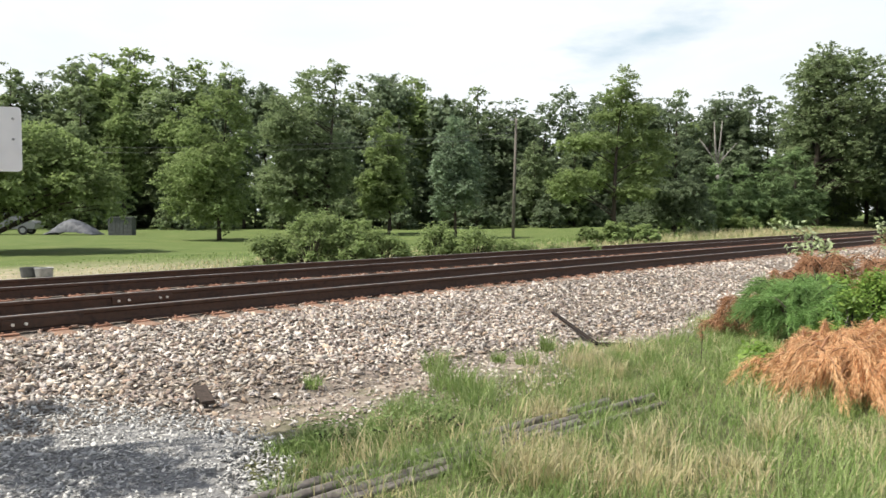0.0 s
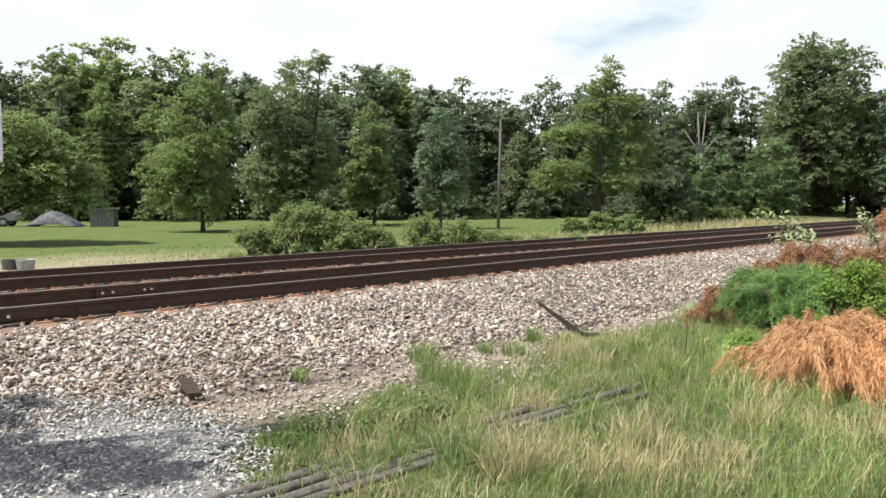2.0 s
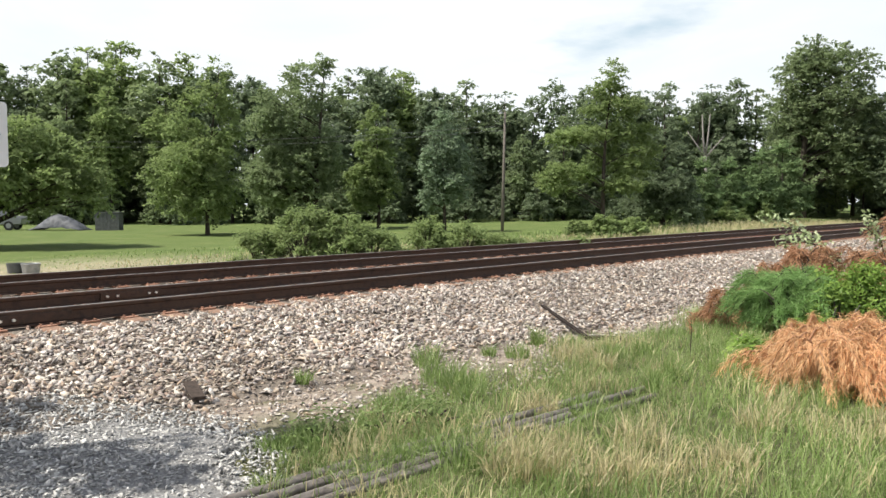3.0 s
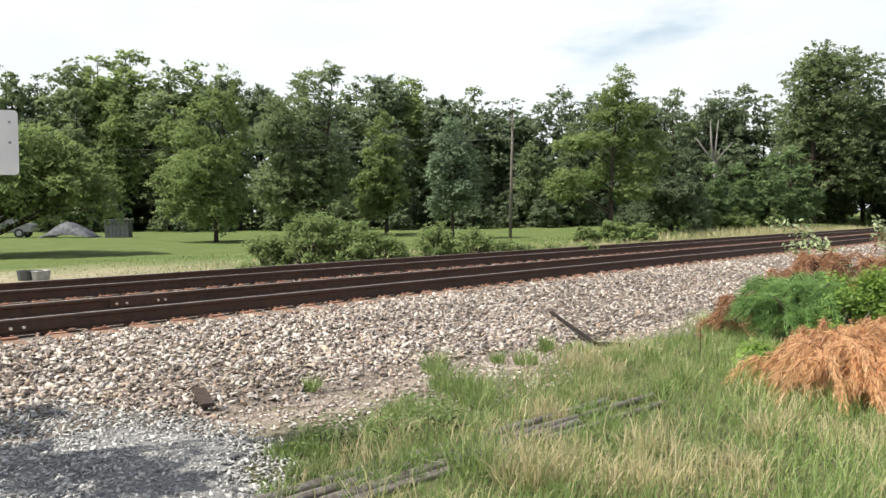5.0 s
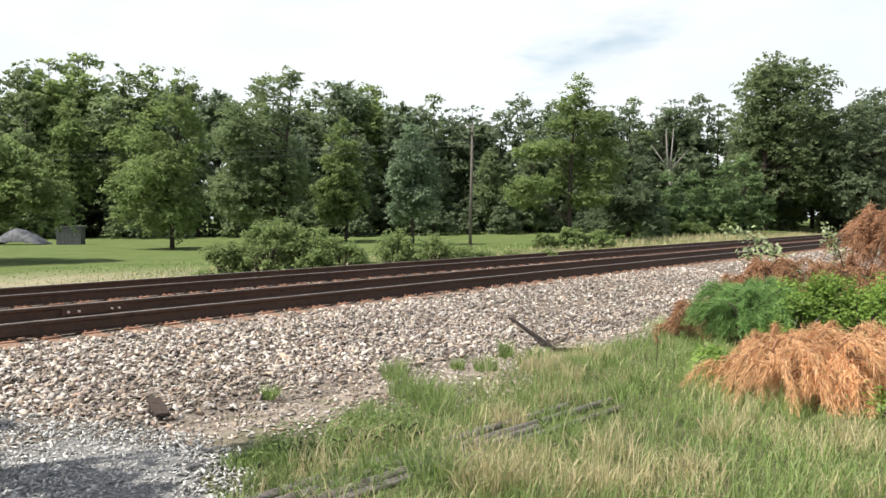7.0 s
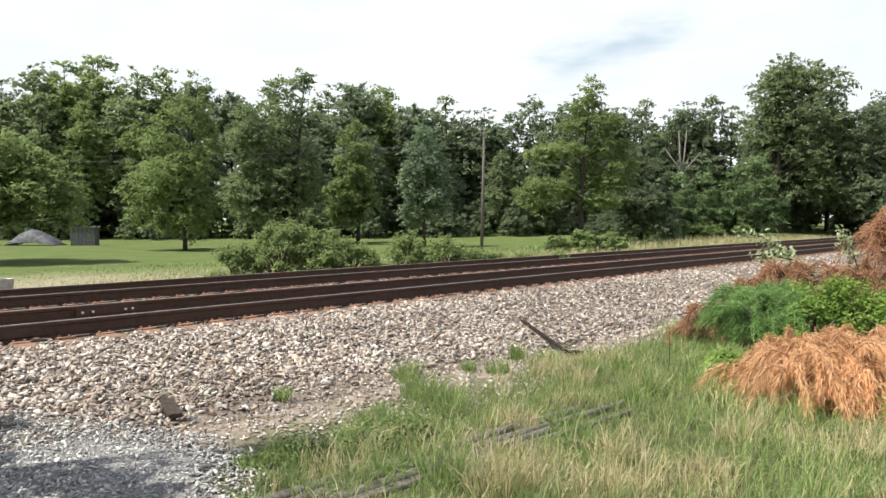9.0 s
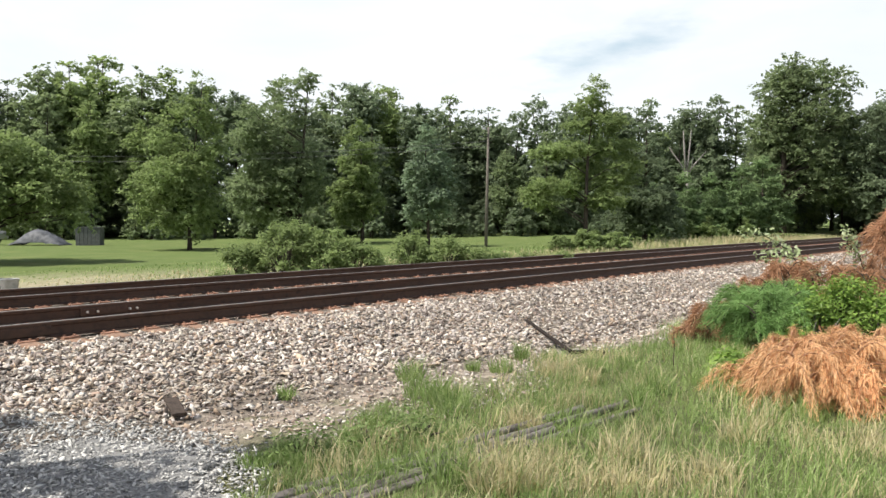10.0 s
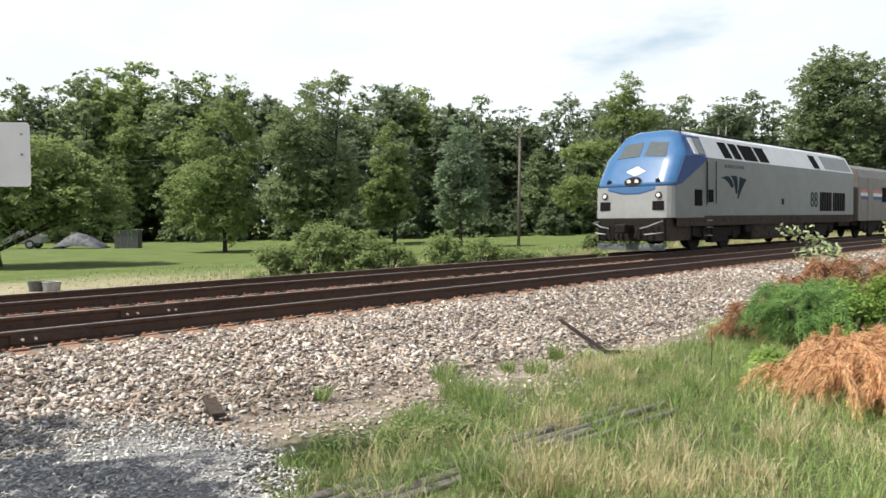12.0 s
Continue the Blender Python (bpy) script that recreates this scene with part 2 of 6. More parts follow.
M_COACH = surface("fluted_stainless_steel", [(0.115, 0.105, 0.095), (0.15, 0.138, 0.125)], 0.45, metal=0.1, scale=3, bump=0.03, spread=0.08, spec=0.3)
M_RED = surface("red_stripe_paint", [(0.40, 0.09, 0.06), (0.45, 0.11, 0.07)], 0.5, bump=0)
M_TARP = surface("silver_tarpaulin", [(0.02, 0.023, 0.03), (0.11, 0.115, 0.125), (0.035, 0.04, 0.05)], 0.6, scale=1.6, bump=0.3, bump_scale=6, spec=0.2)
M_TYRE = surface("black_rubber", [(0.02, 0.02, 0.02), (0.03, 0.03, 0.03)], 0.85, bump=0.1)
M_CAR = surface("pale_car_paint", [(0.17, 0.175, 0.185), (0.20, 0.205, 0.215)], 0.3, bump=0, coat=0.3)
M_BOARDS = surface("dark_grey_boards", [(0.06, 0.065, 0.065), (0.11, 0.115, 0.115)], 0.85, scale=6, bump=0.3)
M_VINE = leafy("pale_vine_leaves", [(0.26, 0.33, 0.15), (0.36, 0.43, 0.23), (0.48, 0.53, 0.34)], thin=0.35)
M_YOUNG = leafy("young_pine_needles", [(0.135, 0.20, 0.085), (0.17, 0.25, 0.105), (0.21, 0.295, 0.13)], thin=0.45)
M_WEED = leafy("weed_leaves", [(0.13, 0.20, 0.06), (0.20, 0.28, 0.09), (0.28, 0.36, 0.15)], thin=0.4)


def lamp_glow(name, color, strength):
    m = bpy.data.materials.new(name)
    m.use_nodes = True
    b = m.node_tree.nodes["Principled BSDF"]
    b.inputs["Base Color"].default_value = (0.25, 0.23, 0.22, 1)
    b.inputs["Emission Color"].default_value = (*color, 1)
    b.inputs["Emission Strength"].default_value = strength
    return m


M_HEADLIGHT = lamp_glow("lit_headlight", (1.0, 0.86, 0.80), 0.6)


# ---- mesh helpers ----
def finish(name, bm, mat, smooth=False):
    me = bpy.data.meshes.new(name)
    bmesh.ops.recalc_face_normals(bm, faces=bm.faces[:])
    bm.to_mesh(me)
    bm.free()
    for m in (mat if isinstance(mat, (list, tuple)) else [mat]):
        me.materials.append(m)
    if smooth:
        me.polygons.foreach_set("use_smooth", [True] * len(me.polygons))
    return me


def part(name, bm, mat, parent=None, label="", smooth=False):
    ob = new(name, finish(name, bm, mat, smooth))
    if parent is not None:
        ob.parent = parent
    return tagged(ob, label)


def thing(name, m, label, category, group="", kind=""):
    ob = new(name)
    ob.empty_display_size = 0.2
    ob.matrix_basis = m
    return tagged(ob, label, category, group, kind)


def box(bm, x0, x1, y0, y1, z0, z1, bevel=0.0, slot=0):
    vs = [bm.verts.new((x, y, z)) for x in (x0, x1) for y in (y0, y1) for z in (z0, z1)]
    fs = [bm.faces.new([vs[i] for i in q]) for q in ((0, 1, 3, 2), (4, 6, 7, 5), (0, 4, 5, 1), (2, 3, 7, 6), (0, 2, 6, 4), (1, 5, 7, 3))]
    for f in fs:
        f.material_index = slot
    if bevel:
        es = list({e for f in fs for e in f.edges})
        bmesh.ops.bevel(bm, geom=es, offset=bevel, segments=2, affect="EDGES", profile=0.5, clamp_overlap=True)
    return fs


def tube(bm, pts, radii, seg=8, cap=True):
    """A round tube along points, with a radius at each."""
    rings = []
    pts = [Vector(p) for p in pts]
    for i, p in enumerate(pts):
        d = (pts[min(i + 1, len(pts) - 1)] - pts[max(i - 1, 0)]).normalized()
        a = d.orthogonal().normalized() if i == 0 else (last - d * last.dot(d)).normalized()
        last = a
        b = d.cross(a)
        r = radii[i] if isinstance(radii, (list, tuple)) else radii
        rings.append([bm.verts.new(p + (a * math.cos(2 * math.pi * k / seg) + b * math.sin(2 * math.pi * k / seg)) * r) for k in range(seg)])
    for r0, r1 in zip(rings, rings[1:]):
        for k in range(seg):
            bm.faces.new((r0[k], r0[(k + 1) % seg], r1[(k + 1) % seg], r1[k]))
    if cap:
        bm.faces.new(rings[0][::-1])
        bm.faces.new(rings[-1])
    return bm


def extrude_profile(bm, prof, x0, x1, slot=0):
    """A closed (y, z) outline swept along x."""
    a = [bm.verts.new((x0, y, z)) for y, z in prof]
    b = [bm.verts.new((x1, y, z)) for y, z in prof]
    n = len(prof)
    for i in range(n):
        bm.faces.new((a[i], a[(i + 1) % n], b[(i + 1) % n], b[i])).material_index = slot
    bm.faces.new(a[::-1]).material_index = slot
    bm.faces.new(b).material_index = slot


def raw_mesh(name, verts, faces, mat):
    """Many small islands at once: verts (n, k, 3), faces a template of index tuples within one island."""
    n, k, _ = verts.shape
    me = bpy.data.meshes.new(name)
    off = np.arange(n)[:, None] * k
    cols = []
    for f in faces:
        cols.append((off + np.array(f)[None]).astype(np.int32))
    # island by island
    loop = np.concatenate(cols, axis=1).reshape(-1)
    sizes = np.tile(np.array([len(f) for f in faces], np.int32), n)
    start = np.concatenate(([0], np.cumsum(sizes)[:-1])).astype(np.int32)
    me.vertices.add(n * k)
    me.vertices.foreach_set("co", verts.reshape(-1).astype(np.float32))
    me.loops.add(len(loop))
    me.loops.foreach_set("vertex_index", loop)
    me.polygons.add(len(sizes))
    me.polygons.foreach_set("loop_start", start)
    me.polygons.foreach_set("loop_total", sizes)
    me.materials.append(mat)
    me.update(calc_edges=True)
    me.validate()
    return me


def unit(v):
    return v / np.maximum(np.linalg.norm(v, axis=-1, keepdims=True), 1e-9)


def leaf_cloud(name, centres, normals, sizes, mat, rng, long=1.6):
    """Pointed, slightly folded leaves (two quads each) round centres."""
    n = len(centres)
    r = unit(rng.normal(size=(n, 3)))
    nz = unit(normals + 0.55 * r)
    u = unit(np.cross(nz, unit(rng.normal(size=(n, 3)))))
    v = np.cross(nz, u)
    s = sizes[:, None]
    p = [centres - u * s * long / 2, centres + v * s * 0.42 + nz * s * 0.12, centres + u * s * long / 2, centres - v * s * 0.42 + nz * s * 0.12]
    return raw_mesh(name, np.stack(p, 1), [(0, 1, 2), (0, 2, 3)], mat)


def blades(name, base, height, lean, width, mat, rng):
    """Grass blades: bent, tapering strips. lean: (n, 2) tip offset as a share of the height."""
    n = len(base)
    ang = rng.uniform(0, 2 * np.pi, n)
    w = np.stack((np.cos(ang), np.sin(ang), np.zeros(n)), 1) * (width / 2)[:, None]
    l3 = np.concatenate((lean, np.zeros((n, 1))), 1) * height[:, None]
    up = np.zeros((n, 3))
    up[:, 2] = height
    mid = base + up * 0.55 + l3 * 0.3
    tip = base + up * np.sqrt(np.maximum(0.15, 1 - 0.6 * (lean ** 2).sum(1)))[:, None] + l3
    v = np.stack((base - w, base + w, mid + w * 0.8, mid - w * 0.8, tip), 1)
    return raw_mesh(name, v, [(0, 1, 2, 3), (3, 2, 4)], mat)


SHARD = ((-1, -1, -1), (1, -1, -1), (1, 1, -1), (-1, 1, -1), (-0.8, -0.8, 1), (0.8, -0.8, 1), (0.8, 0.8, 1), (-0.8, 0.8, 1))
SHARD_F = ((0, 3, 2), (0, 2, 1), (4, 5, 6), (4, 6, 7), (0, 1, 5), (0, 5, 4), (1, 2, 6), (1, 6, 5), (2, 3, 7), (2, 7, 6), (3, 0, 4), (3, 4, 7))


CHIP = ((1.3, 0.2, 0), (0, 1.2, 0.2), (-1.3, 0, 0.1), (0.2, -1.2, 0), (0.2, 0, 1.1), (0, 0.2, -1.1))
CHIP_F = ((0, 1, 4), (1, 2, 4), (2, 3, 4), (3, 0, 4), (1, 0, 5), (2, 1, 5), (3, 2, 5), (0, 3, 5))


def stone_verts(n, size, rng, flat=0.33, shape=SHARD):
    """n broken stones round the origin, (n, corners, 3)."""
    k = len(shape)
    v = np.array(shape)[None] * 0.72 * rng.uniform(0.35 if k > 6 else 0.7, 1.15, (n, k, 1)) * rng.uniform(0.75, 1.2, (n, k, 3))
    sc = np.stack((rng.uniform(1.0, 1.95, n), rng.uniform(0.65, 1.1, n), rng.uniform(flat * 0.55, flat * 1.2, n)), 1)
    v = v * sc[:, None] * size[:, None, None]
    q = unit(rng.normal(size=(n, 4)) * np.array([1, 0.3, 0.3, 1.2]))
    w, x, y, z = q.T
    R = np.stack((1 - 2 * (y * y + z * z), 2 * (x * y - z * w), 2 * (x * z + y * w), 2 * (x * y + z * w), 1 - 2 * (x * x + z * z), 2 * (y * z - x * w),
                  2 * (x * z - y * w), 2 * (y * z + x * w), 1 - 2 * (x * x + y * y)), 1).reshape(n, 3, 3)
    return np.einsum("nij,nkj->nki", R, v)


# ---- the lie of the land ----
YAW = 43.54                                   # the line's heading, clockwise from ahead
TRACK = pose(0, 0, 0, 0, 0, 90 - YAW)         # x along the line, y away from the viewer
CA, SA = math.cos(radians(YAW)), math.sin(radians(YAW))
RAIL_TOP = 0.59
NEAR_RAILS, FAR_RAILS = (9.659, 11.169), (13.318, 14.828)
BED = ((5.9, -0.03), (6.3, 0.03), (7.4, 0.15), (8.45, 0.33), (8.9, 0.340), (9.2, 0.364), (9.6, 0.376), (11.2, 0.380), (12.2, 0.33), (13.1, 0.375), (13.3, 0.380), (15.0, 0.380), (15.7, 0.36), (17.4, -0.16))


def to_track(x, y):
    return x * SA + y * CA, -x * CA + y * SA


def to_world(s, p):
    return s * SA - p * CA, s * CA + p * SA


def bed_z(p):
    return np.interp(p, [b[0] for b in BED], [b[1] for b in BED])


def ground_z(x, y):
    s, p = to_track(x, y)
    w = np.clip((p - 6.0) / 10.0, 0, 1)
    return -0.1 * w - 0.16 * np.clip(1 - abs(p - 11) / 5.5, 0, 1) + 0.9 * np.clip((s - 45) / 50, 0, 1) * np.clip((p - 19) / 12, 0, 1)


def ground_material():
    m = bpy.data.materials.new("mown_lawn_and_soil")
    m.use_nodes = True
    t = m.node_tree
    L = t.links.new
    b = t.nodes["Principled BSDF"]
    b.inputs["Roughness"].default_value = 0.95
    b.inputs["Specular IOR Level"].default_value = 0.15
    co = t.nodes.new("ShaderNodeTexCoord")

    def noi(scale, detail=5.0):
        n = t.nodes.new("ShaderNodeTexNoise")
        n.inputs["Scale"].default_value, n.inputs["Detail"].default_value = scale, detail
        L(co.outputs["Object"], n.inputs["Vector"])
        return n.outputs[0]

    def ramp(fac, stops):
        r = t.nodes.new("ShaderNodeValToRGB")
        for i, (p, c) in enumerate(stops):
            e = r.color_ramp.elements[i] if i < 2 else r.color_ramp.elements.new(p)
            e.position, e.color = p, (*c, 1)
        L(fac, r.inputs[0])
        return r.outputs[0]

    def mix(fac, a, c):
        n = t.nodes.new("ShaderNodeMix")
        n.data_type = "RGBA"
        L(fac, n.inputs[0])
        L(a, n.inputs[6])
        L(c, n.inputs[7])
        return n.outputs[2]

    def math2(op, a, c):
        n = t.nodes.new("ShaderNodeMath")
        n.operation = op
        for i, v in ((0, a), (1, c)):
            if isinstance(v, (int, float)):
                n.inputs[i].default_value = v
            else:
                L(v, n.inputs[i])
        return n.outputs[0]

    rot = t.nodes.new("ShaderNodeVectorRotate")
    rot.rotation_type = "Z_AXIS"
    rot.inputs["Angle"].default_value = -radians(90 - YAW)
    L(co.outputs["Object"], rot.inputs[0])
    sep = t.nodes.new("ShaderNodeSeparateXYZ")
    L(rot.outputs[0], sep.inputs[0])
    s, p = sep.outputs[0], sep.outputs[1]
    lawn = ramp(noi(0.5), [(0.3, (0.080, 0.120, 0.034)), (0.7, (0.150, 0.172, 0.066)), (0.5, (0.108, 0.146, 0.044))])
    fine = ramp(noi(40), [(0.3, (0.068, 0.11, 0.028)), (0.7, (0.16, 0.195, 0.072))])
    lawn = mix(math2("MULTIPLY", noi(9), 0.7), lawn, fine)
    soil = ramp(noi(7, 8), [(0.3, (0.19, 0.155, 0.125)), (0.7, (0.40, 0.345, 0.29)), (0.5, (0.29, 0.245, 0.20))])
    dirt = ramp(noi(3, 8), [(0.3, (0.30, 0.25, 0.17)), (0.7, (0.48, 0.42, 0.31))])
    # rough turf, its colour darkened to stand for shadow between the blades
    rough = ramp(noi(2.5, 8), [(0.3, (0.055, 0.065, 0.028)), (0.7, (0.15, 0.15, 0.075))])

    def band(v, a0, a1):
        r = t.nodes.new("ShaderNodeMapRange")
        r.interpolation_type = "SMOOTHSTEP"
        r.inputs[1].default_value, r.inputs[2].default_value = a0, a1
        L(v, r.inputs[0])
        return r.outputs[0]

    pw = math2("ADD", p, math2("MULTIPLY", math2("SUBTRACT", noi(0.35), 0.5), 6.0))
    # bare track along the line, on the lawn side, fading out along it
    strip = math2("MULTIPLY", math2("MULTIPLY", band(pw, 18.5, 20.0), band(pw, 30.0, 25.0)), band(s, 22.0, 4.0))
    verge = math2("MULTIPLY", band(pw, 27.0, 21.0), 0.75)
    far_side = band(p, 15.5, 17.0)
    col = mix(verge, lawn, rough)
    col = mix(math2("MULTIPLY", strip, 0.85), col, dirt)
    turf = math2("MAXIMUM", band(noi(1.6, 6), 0.56, 0.72), band(math2("ADD", p, math2("MULTIPLY", noi(1.1), 1.6)), 6.5, 5.6))
    near = mix(turf, soil, rough)
    col = mix(far_side, near, col)
    L(col, b.inputs["Base Color"])
    bp = t.nodes.new("ShaderNodeBump")
    bp.inputs["Strength"].default_value, bp.inputs["Distance"].default_value = 0.8, 0.05
    L(noi(30, 8), bp.inputs["Height"])
    L(bp.outputs[0], b.inputs["Normal"])
    return m


def build_ground():
    u = np.linspace(-1, 1, 161)
    g = np.sign(u) * (np.abs(u) * 45 + np.abs(u) ** 6 * 1200)
    X, Y = np.meshgrid(g, g + 12, indexing="ij")
    Z = ground_z(X, Y)
    n = len(u)
    me = bpy.data.meshes.new("ground")
    idx = np.arange(n * n).reshape(n, n)
    quads = np.stack((idx[:-1, :-1], idx[1:, :-1], idx[1:, 1:], idx[:-1, 1:]), -1).reshape(-1, 4)
    me.from_pydata(np.stack((X, Y, Z), -1).reshape(-1, 3).tolist(), [], quads.tolist())
    me.polygons.foreach_set("use_smooth", [True] * len(me.polygons))
    me.materials.append(ground_material())
    tagged(new("ground", me), "grassy ground with a mown lawn and bare soil", "ground", kind="structure")


build_ground()


def build_bed():
    bm = bmesh.new()
    xs = np.concatenate((np.arange(-30, 60, 1.0), np.arange(60, 420, 12.0)))
    rows = []
    for x in xs:
        rows.append([bm.verts.new((x, p + (0.12 * noise.noise((x * 0.6, p, 0)) if i < 3 else 0), z)) for i, (p, z) in enumerate(BED)])
    for a, b in zip(rows, rows[1:]):
        for i in range(len(a) - 1):
            bm.faces.new((a[i], b[i], b[i + 1], a[i + 1]))
    ob = part("ballast_bed", bm, M_BED, smooth=True)
    ob.matrix_basis = TRACK
    tagged(ob, "raised bed of pale broken stone under the tracks", "ballast", kind="structure")
    return ob


BALLAST = build_bed()


def build_gravel_pad():
    """The grey crushed stone of a drive, at the foot of the ballast."""
    bm = bmesh.new()
    rng = random.Random(4)
    edge = []
    for k in range(64):
        a = 2 * math.pi * k / 64
        r = 1.0 + 0.04 * math.sin(5 * a + 1) + 0.05 * rng.uniform(-1, 1)
        r /= (abs(math.cos(a)) ** 3 + abs(math.sin(a)) ** 3) ** (1 / 3)      # a squarish oval
        edge.append((-4.6 + 3.6 * r * math.cos(a), 4.2 + 2.7 * r * math.sin(a)))
    c = bm.verts.new((-4.6, 4.2, 0.05))
    rings = []
    for f, z in ((0.5, 0.05), (0.88, 0.035), (1.0, -0.03)):
        rings.append([bm.verts.new((-4.6 + (x + 4.6) * f, 4.2 + (y - 4.2) * f, z)) for x, y in edge])
    for k in range(64):
        j = (k + 1) % 64
        bm.faces.new((c, rings[0][k], rings[0][j]))
        for r0, r1 in zip(rings, rings[1:]):
            bm.faces.new((r0[k], r1[k], r1[j], r0[j]))
    return tagged(part("gravel_pad", bm, M_GREY_BED, smooth=True), "patch of grey crushed gravel beside the ballast", "gravel", kind="structure")


build_gravel_pad()


# ---- tracks ----
def rail_profile():
    half = [(0.0, 0.0), (0.076, 0.0), (0.076, 0.011), (0.014, 0.030), (0.009, 0.06), (0.009, 0.125), (0.034, 0.142), (0.037, 0.175), (0.028, 0.184)]
    return half, [(-y, z) for y, z in half[:0:-1]]


def build_rail(p, label):
    right, left = rail_profile()
    prof = [(p + y, RAIL_TOP - 0.185 + z) for y, z in right + left]
    bm = bmesh.new()
    extrude_profile(bm, prof, -30, 420)
    ob = part("rail", bm, M_RAIL)
    ob.matrix_basis = TRACK
    tagged(ob, label, "rail", "running rails")
    bm = bmesh.new()
    box(bm, -30, 420, p - 0.027, p + 0.027, RAIL_TOP - 0.0012, RAIL_TOP + 0.0015)
    part("running_surface", bm, M_RAIL_TOP, ob, "worn grey running surface")
    return ob


RAILS = [build_rail(p, "rusty brown steel rail with a worn grey head") for p in NEAR_RAILS + FAR_RAILS]


def build_joint(rail, p, s, bolts):
    """A bolted splice on the rail's near side, with bright nuts."""
    bm = bmesh.new()
    box(bm, s - 0.46, s + 0.46, p - 0.046, p - 0.010, RAIL_TOP - 0.155, RAIL_TOP - 0.045, 0.006)
    bar = part("joint_bar", bm, M_RAIL, rail)
    for k in bolts:
        bm = bmesh.new()
        tube(bm, [(s + k, p - 0.045, RAIL_TOP - 0.10), (s + k, p - 0.075, RAIL_TOP - 0.10)], 0.019, 6)
        part("bolt", bm, M_BOLT, bar, "bright bolt end")


build_joint(RAILS[0], NEAR_RAILS[0], 3.25, (-0.34, -0.20))
build_joint(RAILS[1], NEAR_RAILS[1], 5.15, (-0.37, -0.22, 0.26, 0.37))


def build_track(centre, rails, label):
    tr = thing("track_ties", TRACK, label, "railway track", "track ties", "")
    tie = bmesh.new()
    box(tie, -0.115, 0.115, centre - 1.30, centre + 1.30, RAIL_TOP - 0.36, RAIL_TOP - 0.204, 0.012)
    tie_me = finish("tie", tie, M_TIE)
    plate = bmesh.new()
    box(plate, -0.10, 0.10, -0.19, 0.19, RAIL_TOP - 0.203, RAIL_TOP - 0.186)
    for x in (-0.06, 0.06):
        for y in (-0.10, 0.10):
            box(plate, x - 0.012, x + 0.012, y - 0.02, y + 0.02, RAIL_TOP - 0.187, RAIL_TOP - 0.166)
    plate_me = finish("tie_plate", plate, M_PLATE)
    anchor = bmesh.new()
    box(anchor, -0.02, 0.02, -0.10, 0.10, RAIL_TOP - 0.20, RAIL_TOP - 0.176)
    anchor_me = finish("rail_anchor", anchor, M_PLATE)
    rnd = random.Random(int(centre * 10))
    s = -6.0
    while s < 60:
        o = new("tie", tie_me)
        o.parent = tr
        o.matrix_basis = pose(s + rnd.uniform(-0.03, 0.03), 0, rnd.uniform(-0.012, 0.006), 0, 0, 0)
        for p in rails:
            q = new("tie_plate", plate_me)
            q.parent = o
            q.matrix_basis = pose(rnd.uniform(-0.01, 0.01), p, -o.matrix_basis.translation.z, 0, 0, rnd.uniform(-1, 1))
            if rnd.random() < 0.6:
                q = new("rail_anchor", anchor_me)
                q.parent = o
                q.matrix_basis = pose(rnd.choice((-0.15, 0.15)), p, -o.matrix_basis.translation.z)
        s += 0.52
    # the far stretch in one
    bm = bmesh.new()
    while s < 200:
        box(bm, s - 0.115, s + 0.115, centre - 1.3, centre + 1.3, RAIL_TOP - 0.36, RAIL_TOP - 0.204)
        s += 0.52
    tagged(part("distant_ties", bm, M_TIE, tr), kind="stuff")


build_track(10.414, NEAR_RAILS, "weathered timber ties with rusty orange plates, near track")
build_track(14.073, FAR_RAILS, "weathered timber ties with rusty orange plates, far track")


def pad_reach(x, y):
    """1 at the gravel patch's edge, less within."""
    return (np.abs((x + 4.6) / 3.6) ** 3 + np.abs((y - 4.2) / 2.7) ** 3) ** (1 / 3)


